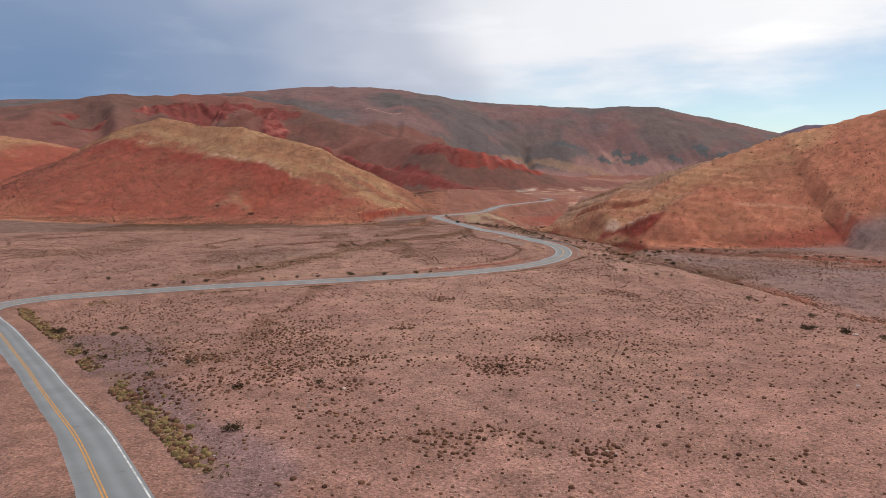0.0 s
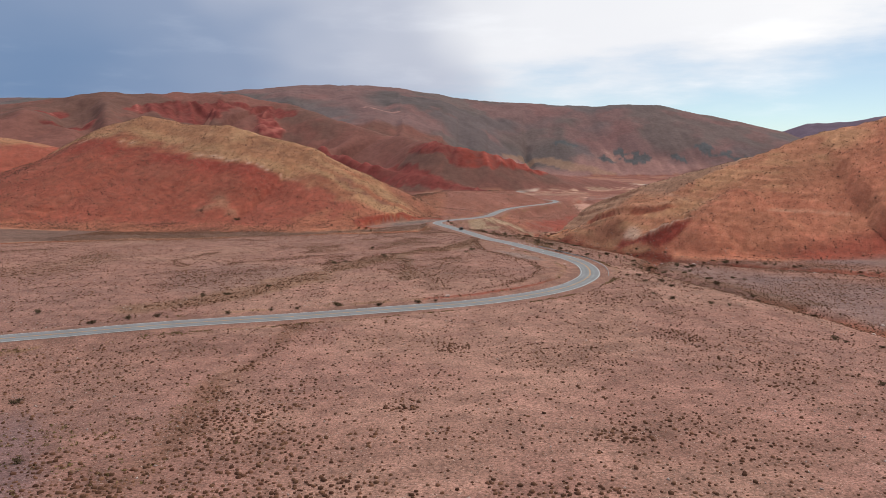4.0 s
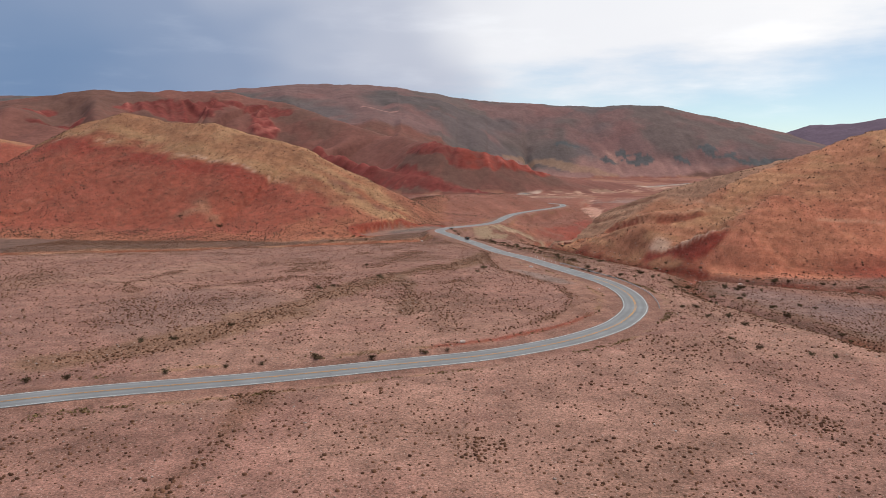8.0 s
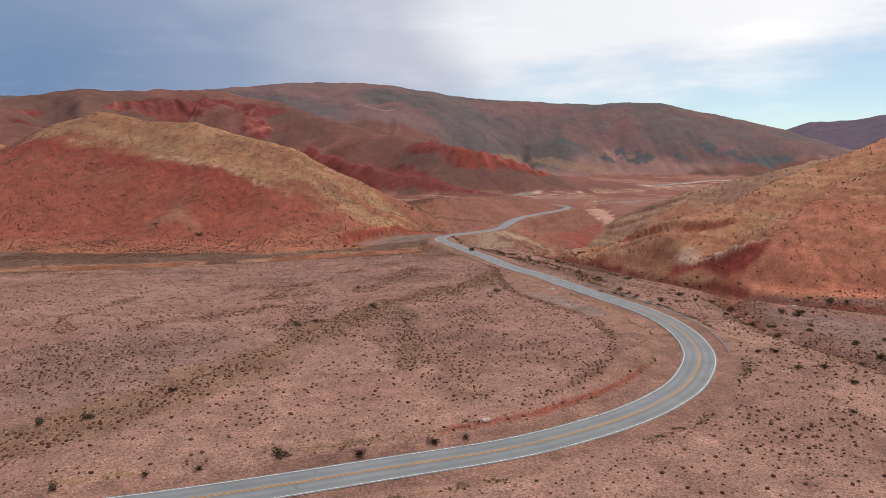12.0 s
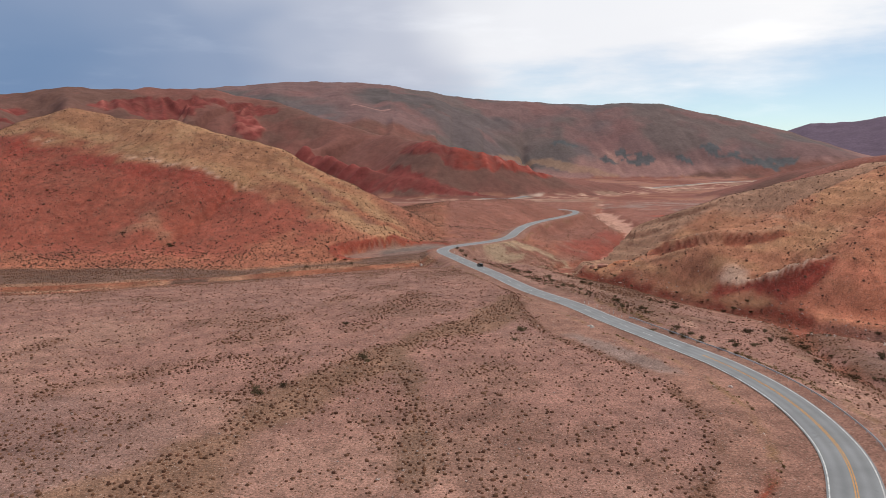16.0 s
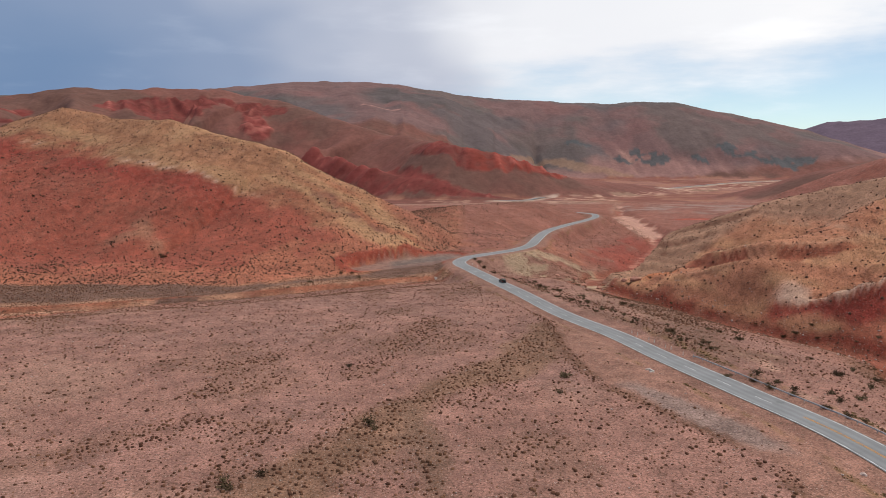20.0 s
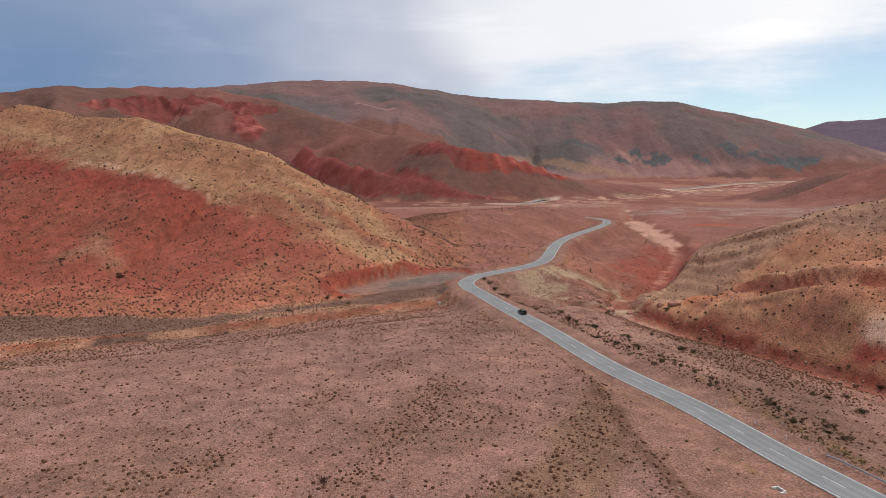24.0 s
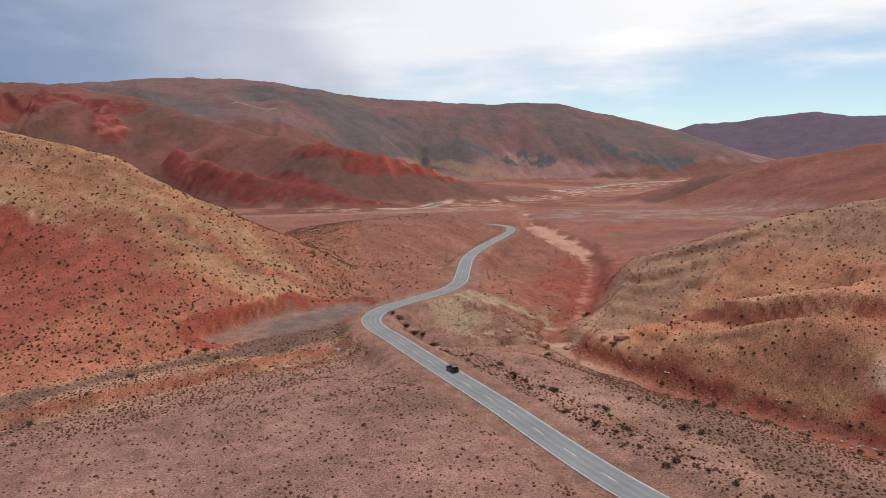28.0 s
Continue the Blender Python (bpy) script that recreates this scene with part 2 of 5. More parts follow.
# stream beds: x, y, z
ARROYO = [(420, 180, 4), (330, 235, -2), (270, 280, -6), (230, 318, -10.5), (205, 354, -14.5), (184, 386, -18.5), (167, 412, -21.5), (153, 439, -23.5), (139, 470, -25), (132, 500, -26.8), (119, 530, -28.5), (112, 556, -29.5), (104, 590, -29.8),
          (112, 625, -31.5), (143, 662, -36.5), (172, 720, -38), (215, 800, -39.5), (245, 890, -41), (262, 1000, -41), (280, 1090, -42), (330, 1250, -45), (385, 1400, -50)]
SIDE_STREAM = [(190, 60, 2), (165, 130, -2), (142, 190, -4.5), (129, 250, -7.5), (122, 290, -9.5), (117, 330, -11.5), (119, 362, -14.0), (132, 400, -18.5), (150, 436, -23.0)]
GULLY = [(-330, 440, -14), (-210, 480, -15.5), (-120, 500, -17), (-70, 522, -18.5), (-30, 550, -20.5), (2, 572, -22.5), (36, 586, -23), (80, 594, -28)]

RISE_CREST = [(-60, 150, 0), (-46, 122, 1.4), (-32, 106, 2.2), (-18, 78, 2.4), (-4, 50, 2.0), (10, 20, 0)]
LAYBY = [(-18, 598, -18.0, 6), (-4, 606, -17.5, 10), (10, 614, -17.0, 12), (28, 622, -16.7, 11)]


def catmull(pts, step):
    """Even points along a smooth curve through pts."""
    p = np.array(pts, float)
    p = np.vstack([2 * p[0] - p[1], p, 2 * p[-1] - p[-2]])
    out = []
    for i in range(1, len(p) - 2):
        n = max(2, int(np.hypot(*(p[i + 1] - p[i])[:2]) / step))
        t = np.linspace(0, 1, n, endpoint=False)[:, None]
        a, b, c, d = p[i - 1], p[i], p[i + 1], p[i + 2]
        out.append(0.5 * (2 * b + (c - a) * t + (2 * a - 5 * b + 4 * c - d) * t ** 2 + (3 * b - a - 3 * c + d) * t ** 3))
    out.append(p[-2:-1])
    return np.vstack(out)


def smooth(u):
    u = np.clip(u, 0, 1)
    return u * u * (3 - 2 * u)


def smax(a, b, k):
    h = np.clip(0.5 + 0.5 * (a - b) / k, 0, 1)
    return b + (a - b) * h + k * h * (1 - h)


def table(rows, v):
    r = np.array(rows, float)
    t = r[:, 0]
    lo = np.interp(v - 18, t, r[:, 1])
    hi = np.interp(v + 18, t, r[:, 1])
    return 0.25 * lo + 0.5 * np.interp(v, t, r[:, 1]) + 0.25 * hi


def lattice(x, y, seed):
    """Smooth value noise in 0 to 1."""
    xi, yi = np.floor(x).astype(np.int64), np.floor(y).astype(np.int64)
    fx, fy = x - xi, y - yi
    fx, fy = fx * fx * fx * (fx * (fx * 6 - 15) + 10), fy * fy * fy * (fy * (fy * 6 - 15) + 10)

    def h(i, j):
        n = (i * 374761393 + j * 668265263 + seed * 974634777) & 0xFFFFFFFF
        n = ((n ^ (n >> 13)) * 1274126177) & 0xFFFFFFFF
        n = ((n ^ (n >> 16)) * 2246822519) & 0xFFFFFFFF
        return ((n ^ (n >> 15)) & 0xFFFF) / 65535.0

    a, b, c, d = h(xi, yi), h(xi + 1, yi), h(xi, yi + 1), h(xi + 1, yi + 1)
    return a + (b - a) * fx + (c - a) * fy + (a - b - c + d) * fx * fy


def fbm(x, y, size, octaves=4, seed=1, gain=0.5):
    """Fractal noise about 0, roughly -0.5 to 0.5; size: metres of the largest form."""
    s, amp, tot = 0, 1, 0
    for o in range(octaves):
        k = 2 ** o / size
        c, n = math.cos(o * 1.1 + seed), math.sin(o * 1.1 + seed)
        s = s + amp * (lattice((c * x - n * y) * k + 17.3 * o, (n * x + c * y) * k - 9.1 * o, seed + 31 * o) - 0.5)
        tot, amp = tot + amp, amp * gain
    return 1.7 * s / tot


def ridged(x, y, size, octaves=4, seed=1):
    """Noise with sharp crests, 0 to 1."""
    s, amp, tot = 0, 1, 0
    for o in range(octaves):
        k = 2 ** o / size
        c, n = math.cos(o * 0.9 + seed), math.sin(o * 0.9 + seed)
        s = s + amp * (1 - np.abs(2 * lattice((c * x - n * y) * k, (n * x + c * y) * k, seed + 13 * o) - 1))
        tot, amp = tot + amp, amp * 0.5
    return s / tot


def along(x, y, pts):
    """Distance to a line of points, the side (+ left of its way) and the other values there."""
    p = np.array(pts, float)
    best = np.full(x.shape, 1e12)
    side = np.zeros(x.shape)
    vals = [np.zeros(x.shape) for _ in range(p.shape[1] - 2)]
    for a, b in zip(p[:-1], p[1:]):
        dx, dy = b[0] - a[0], b[1] - a[1]
        t = np.clip(((x - a[0]) * dx + (y - a[1]) * dy) / (dx * dx + dy * dy), 0, 1)
        d = (x - a[0] - t * dx) ** 2 + (y - a[1] - t * dy) ** 2
        m = d < best
        best = np.where(m, d, best)
        side = np.where(m, dx * (y - a[1]) - dy * (x - a[0]), side)
        for i in range(len(vals)):
            vals[i] = np.where(m, a[2 + i] + t * (b[2 + i] - a[2 + i]), vals[i])
    return np.sqrt(best), side, vals


def ridge(x, y, pts, foot, power=1.0, rounding=10):
    """A crest line: x, y, z, width on its left, width on its right."""
    d, side, (z, wl, wr) = along(x, y, pts)
    w = wr + (wl - wr) * smooth(0.5 + side / (np.abs(side) + 1e-6) * np.minimum(d / rounding, 1) * 0.5)
    u = (np.sqrt(d * d + rounding * rounding) - rounding) / w
    return z - np.maximum(z - foot, 14) * u ** power


LEFT_HILL = [(-435, 906, 11.5, 150, 164), (-367, 866, 39.5, 150, 164), (-343, 856, 54.5, 160, 174), (-305, 841, 65.5, 170, 194), (-263, 824, 73.5, 170, 199), (-212, 806, 66, 160, 189), (-167, 778, 65.5, 150, 164), (-110, 748, 50.5, 130, 129), (-78.5, 737.4, 41.5, 110, 102.6), (-52.5, 719.0, 29.5, 110, 109.0), (-22.2, 700.9, 15.5, 100, 104.5), (10, 692, 2.5, 90, 92), (35, 688, -11.0, 80, 60)]
LEFT_SHOULDER = [(20, 745, -14, 120, 50), (45, 800, -9, 120, 55), (75, 870, -9, 120, 65), (115, 940, -13, 110, 60), (150, 1000, -17, 90, 42), (166, 1060, -24, 90, 36), (160, 1150, -36, 90, 60)]
RIGHT_HILL = [(118, 600, -27, 40, 40), (139, 575, -17, 50, 42), (158, 548, -4, 60, 36), (168, 525, 5, 70, 44), (186, 518, 11.5, 80, 52), (224, 520, 28, 105, 100), (290, 527, 50, 140, 140), (350, 505, 69, 180, 150), (450, 485, 100, 240, 200), (620, 450, 140, 300, 260)]
RED_KNOB = [(146, 484, -17, 40, 10), (157, 470, -8, 46, 10), (168, 461, -2.5, 50, 12), (186, 460, 5, 60, 26), (215, 476, 19, 70, 60)]
RIGHT_SPUR = [(146, 687, -30.4, 40, 38), (176, 669, -9.7, 60, 42), (210, 625, 12.9, 80, 60), (250, 570, 32, 100, 70), (300, 530, 50, 120, 110)]
BROWN_HILL = [(640, 1480, -54, 50, 60), (690, 1460, -30, 80, 90), (761, 1407, 2, 140, 140), (829, 1355, 22, 210, 190), (925, 1267, 44, 300, 270), (1100, 1100, 100, 450, 500), (1400, 850, 148, 500, 500)]
BACK_HILL = [(-1000, 1120, 86, 260, 260), (-760, 1180, 68, 240, 240), (-600, 1190, 56, 220, 220), (-480, 1170, 34, 200, 200), (-380, 1120, -4, 150, 150)]
RED_RANGE = [(-1700, 1800, 126, 700, 700), (-1075, 2033, 142, 700, 650), (-873, 2128, 182, 700, 700), (-642, 2209, 194, 700, 750), (-484, 2248, 192, 700, 750), (-330, 2200, 156, 600, 620), (-150, 2050, 103, 500, 500), (-20, 1960, 72, 400, 230), (60, 1830, 54, 250, 190), (107, 1715, 50, 200, 150), (200, 1705, 28, 150, 120), (290, 1712, 0, 120, 110), (340, 1718, -22, 120, 110), (420, 1770, -34, 120, 90), (520, 1870, -46, 120, 70), (640, 2000, -60, 100, 50)]
RED_SPUR = [(-290, 1960, 58, 160, 120), (-175, 1825, 22, 140, 75), (-100, 1765, 20, 140, 70), (-40, 1700, 6, 120, 65), (20, 1640, -8, 110, 60), (80, 1590, -18, 90, 50), (130, 1560, -34, 70, 45), (190, 1540, -50, 60, 45)]
DARK_RANGE = [(-2400, 2900, 198, 900, 1150), (-1100, 3250, 248, 900, 1150), (-788, 3308, 269, 900, 1150), (-417, 3374, 310, 900, 1350), (-180, 3390, 308, 900, 1350), (20, 3400, 300, 900, 1350), (100, 3398, 284, 900, 1350), (225, 3392, 270, 900, 1300), (300, 3386, 252, 900, 1100), (430, 3372, 240, 850, 900), (600, 3348, 229, 800, 650), (890, 3288, 214, 800, 600), (1058, 3251, 222, 800, 560), (1200, 3220, 214, 760, 560), (1400, 3170, 170, 700, 560), (1540, 3140, 140, 650, 560), (1700, 3100, 96, 600, 560), (1910, 3050, 26, 500, 560), (2100, 3000, -32, 400, 560)]
BLUE_RANGE = [(2000, 4150, 40, 600, 600), (2234, 4027, 116, 600, 600), (2335, 3964, 159, 600, 650), (2506, 3847, 166, 600, 700), (2620, 3763, 191, 600, 700), (2810, 3608, 216, 600, 700), (2950, 3490, 187, 600, 700),
              (3400, 3050, 190, 600, 700), (4200, 2300, 220, 600, 700)]

# rock ledges on the right hill: x, y, how high the step is, how far it runs back uphill
LEDGES = [[(146, 596, 0, 14), (146, 580, 2.5, 16), (147, 560, 4.0, 18), (149, 538, 4.5, 18), (156, 518, 3.5, 16), (172, 508, 2.0, 14), (194, 500, 0, 12)],
          [(158, 652, 0, 8), (161, 638, 1.8, 9), (172, 624, 1.6, 9), (186, 612, 0, 8)], [(154, 636, 0, 8), (157, 626, 1.6, 8), (168, 613, 1.4, 8), (180, 602, 0, 8)],
          [(166, 662, 0, 9), (176, 645, 1.5, 9), (192, 622, 1.7, 9), (215, 600, 0, 8)], [(146, 500, 0, 8), (152, 487, 2.2, 10), (157, 473, 3.4, 12), (163, 463, 3.4, 12), (171, 459, 1.8, 10), (180, 458, 0, 10)],
          [(132, 560, 0, 6), (136, 545, 0.9, 7), (146, 525, 0.9, 7), (156, 512, 0, 6)]]

road_line = catmull(ROAD, 3.0)
road_pts = [tuple(p) for p in catmull(ROAD, 9.0)]
far_road_line = catmull(FAR_ROAD, 15.0)


def hills(x, y):
    r = ridge(x, y, LEFT_HILL, -15, 0.85, 9)
    r = smax(r, ridge(x, y, LEFT_SHOULDER, -32, 1.2, 20), 6)
    r = smax(r, ridge(x, y, RIGHT_HILL, -20, 1.0, 6), 4)
    r = smax(r, ridge(x, y, RED_KNOB, -16, 1.0, 5), 3)
    r = smax(r, ridge(x, y, RIGHT_SPUR, -26, 1.0, 12), 6)
    for a, b in zip(BROWN_HILL[:-1], BROWN_HILL[1:]):
        r = smax(r, ridge(x, y, [a, b], -55, 1.0, 40), 8)
    r = smax(r, ridge(x, y, BACK_HILL, -30, 1.1, 30), 10)
    f = ridge(x, y, RED_RANGE, -62, 0.9, 50)
    f = smax(f, ridge(x, y, RED_SPUR, -60, 1.0, 14), 8)
    f = smax(f, ridge(x, y, DARK_RANGE, -60, 1.1, 120), 20)
    f = smax(f, ridge(x, y, BLUE_RANGE, -60, 1.0, 80), 20)
    return smax(r, f, 12)


def ledge_at(x, y, line):
    """Distance uphill of a ledge, its height there and how far it runs back."""
    d, side, (h, back) = along(x, y, line)
    return np.where(side > 0, d, -d), h, back


def land(x, y):
    """Height of the ground, without the road's bed."""
    z = table(FLOOR_Z, y)
    near = smooth((260 - y) / 60)
    z = z - near * 3.4 * np.minimum((x - 12) ** 2 / 110 ** 2, 2.0)
    d, _, (up,) = along(x, y, RISE_CREST)
    z = z + up * smooth(1 - d / 22)
    z = z - table(LOW_SIDE, y) * smooth((x - 66) / 84) * smooth((1150 - y) / 100)
    h = hills(x, y)
    z = smax(h, z, 5)
    up = np.clip(z - table(FLOOR_Z, y), 0, 400)
    # worn slopes
    z = z + np.minimum(up / 25, 1) * fbm(x, y, 60, 4, 3) * np.minimum(2 + up * 0.03, 7)
    # rills down the left hill
    lf = smooth(up / 18) * (x < 60) * (y > 540) * (y < 1000)
    z = z - lf * (1 - ridged((0.92 * x - 0.39 * y) + 8 * fbm(x, y, 40, 2, 25), (0.39 * x + 0.92 * y) * 0.22, 30, 3, 26) - 0.3) * 2.0
    z = z + fbm(x, y, 40, 4, 9) * 1.0 + fbm(x, y, 6, 2, 4) * 0.22
    # stream beds
    d, side, (bed,) = along(x, y, ARROYO)
    w = 5 + 2.5 * fbm(x, y, 25, 3, 8) + 9 * smooth((y - 840) / 40) * smooth((1100 - y) / 40)
    steep = (side < 0) * smooth((y - 400) / 40)
    # rock ledges on the right hill
    lay = (z + 0.10 * (x - 150) + 0.05 * (y - 500) + 5 * fbm(x, y, 70, 4, 41)) / 4.2
    step = lay - np.floor(lay)
    z = z + steep * (y < 720) * smooth((d - 10) / 8) * smooth(fbm(x, y, 50, 3, 27) * 4 + 0.55) * 4.2 * 0.5 * (smooth(step * 2.4 - 0.7) - step)
    m = (x > 110) & (x < 240) & (y > 440) & (y < 690)
    if np.any(m):
        for line in LEDGES:
            u, h, back = ledge_at(x[m], y[m], line)
            u = u + 2.2 * fbm(x[m], y[m], 14, 3, 44)
            z[m] = z[m] + h * smooth(0.5 + u / 2.2) * smooth(1 - u / back) - 0.35 * h * smooth(0.5 - u / 2.2) * smooth(1 + u / 7)
    cut = bed + np.maximum(d - w, 0) * (0.38 + 0.4 * steep) + smooth((d - w) / 5) * 1.6
    z = z + (-smax(-z, -cut, 2.0) - z) * smooth((58 - 34 * steep - d) / (36 - 22 * steep))
    d, _, (bed,) = along(x, y, SIDE_STREAM)
    w = 2 + 4 * fbm(x, y, 20, 3, 18)
    cut = bed + np.maximum(d - w, 0) * 0.34 + smooth((d - w) / 2.5) * 1.4
    z = z + (-smax(-z, -cut, 1.2) - z) * smooth((34 - d) / 24)
    d, _, (bed,) = along(x, y, GULLY)
    w = 3 + 5 * fbm(x, y, 30, 3, 12)
    cut = bed + smooth((d - w) / 1.8) * 3.0 + np.maximum(d - w - 12, 0) * 0.16
    z = z + (-smax(-z, -cut, 0.8) - z) * smooth((48 - d) / 26)
    return z


def ground(x, y):
    z = land(x, y)
    # lay-by levelled into the foot of the hill, with a cut bank behind it
    d, side, (zl, w) = along(x, y, LAYBY)
    e = d - w - 2.0 * fbm(x, y, 14, 3, 21)
    z = np.where(z > zl, zl + (z - zl) * smooth(e / 2.6), zl + (z - zl) * smooth(e / 14.0))
    m = (np.abs(x - 50) < 260) & (y < 1150)
    if np.any(m):
        d, side, _ = along(x[m], y[m], road_pts)
        zr = table(ROAD_Z, y[m]) - 0.06
        f = smooth((d - 6.0) / (7 + 0.5 * np.abs(zr - z[m])))
        z[m] = zr + (z[m] - zr) * f
    return z


def axis(lo, fine_lo, fine_hi, hi, step, grow, cap, cap_lo, cap_hi):
    """Grid lines: even between fine_lo and fine_hi, then wider, at most cap apart up to cap_lo and cap_hi."""
    a = list(np.arange(fine_lo, fine_hi + step, step))
    s = step
    while a[-1] < hi:
        s = s * grow if a[-1] > cap_hi else min(s * grow, cap)
        a.append(a[-1] + s)
    s, head = step, [fine_lo]
    while head[-1] > lo:
        s = s * grow if head[-1] < cap_lo else min(s * grow, cap)
        head.append(head[-1] - s)
    return np.array(head[:0:-1] + a)


gx = axis(-4300, -120, 205, 4300, 1.5, 1.03, 8.5, -1300, 1700)
gy = axis(-500, 70, 480, 5300, 1.5, 1.0085, 8.0, 0, 1450)
GX, GY = np.meshgrid(gx, gy)
GZ = ground(GX.ravel().copy(), GY.ravel().copy()).reshape(GX.shape)


def height(x, y):
    """Height of the ground's mesh at one place."""
    i, j = np.searchsorted(gx, x) - 1, np.searchsorted(gy, y) - 1
    u, v = (x - gx[i]) / (gx[i + 1] - gx[i]), (y - gy[j]) / (gy[j + 1] - gy[j])
    return GZ[j, i] * (1 - u) * (1 - v) + GZ[j, i + 1] * u * (1 - v) + GZ[j + 1, i] * (1 - u) * v + GZ[j + 1, i + 1] * u * v


def rgb(r, g, b):
    """Linear base colour from 0 to 255 display values of a surface in full even light."""
    return np.array([((v / 255 + 0.055) / 1.055) ** 2.4 for v in (r, g, b)]) * 0.86


PINK, PURPLE, DUST = rgb(155, 114, 102), rgb(134, 104, 97), rgb(165, 126, 111)
RED, DEEP_RED, ORANGE, TAN, OCHRE = rgb(156, 84, 68), rgb(150, 68, 57), rgb(172, 106, 82), rgb(166, 117, 88), rgb(178, 134, 100)
SAND, VERGE = rgb(188, 152, 132), rgb(142, 104, 91)
# first one: farthest range, with blue distance haze mixed into its base colour
HAZE_BLUE, HILL_BROWN = rgb(108, 92, 106), rgb(134, 80, 68)
CHANNEL = [(-75, 246), (-58, 253), (-43, 268), (-28, 298), (-14, 329), (0, 360), (21, 387), (45, 428)]
BRANCH = [(4, 286), (5.5, 320), (5, 345), (2, 366)]
TRACK = [(-20, 231), (-24, 222), (-27, 190), (-32, 170), (-30, 148), (-30, 136), (-31, 126), (-37, 110)]
RIM = [(20, 262), (38, 275), (50, 293), (56, 307), (57, 332), (54, 346), (44, 372), (43, 400), (45, 432), (46, 470), (43, 505)]
RISE = [(-68, 156), (-53, 131), (-40, 108), (-30, 88), (-14, 60)]
BANDS = [[(-64, 334), (-49, 347), (-35, 358), (-24, 352)], [(-40, 372), (-39, 390), (-30, 402), (-24, 410), (-12, 435)], [(-27, 350), (-25, 326)], [(-9, 384), (-4, 398), (2, 417), (12, 442)], [(-80, 318), (-92, 345), (-84, 380)]]
TRAIL = [(-33, 182), (-25, 160), (-16, 142), (-3, 118), (8, 94), (16, 70)]
HILL_SEAM = [(-340, 812), (-290, 786), (-262, 773), (-234, 763), (-195, 735), (-171, 724), (-147, 716), (-129, 707), (-108, 698), (-92, 692), (-68, 677), (-44, 655), (-18, 626), (5, 615)]
HILL_OUTCROP = [(-50, 690), (-44, 685), (-30, 668), (-15, 657), (-8, 650)]
FOOT = [(-420, 640), (-326, 602), (-230, 567), (-176, 556), (-120, 545), (-75, 546), (-58, 556), (-40, 573), (-26, 582), (-8, 594), (30, 640)]


def blend(c, col, m):
    m = np.clip(m, 0, 1)[:, None]
    return c * (1 - m) + col[None, :] * m


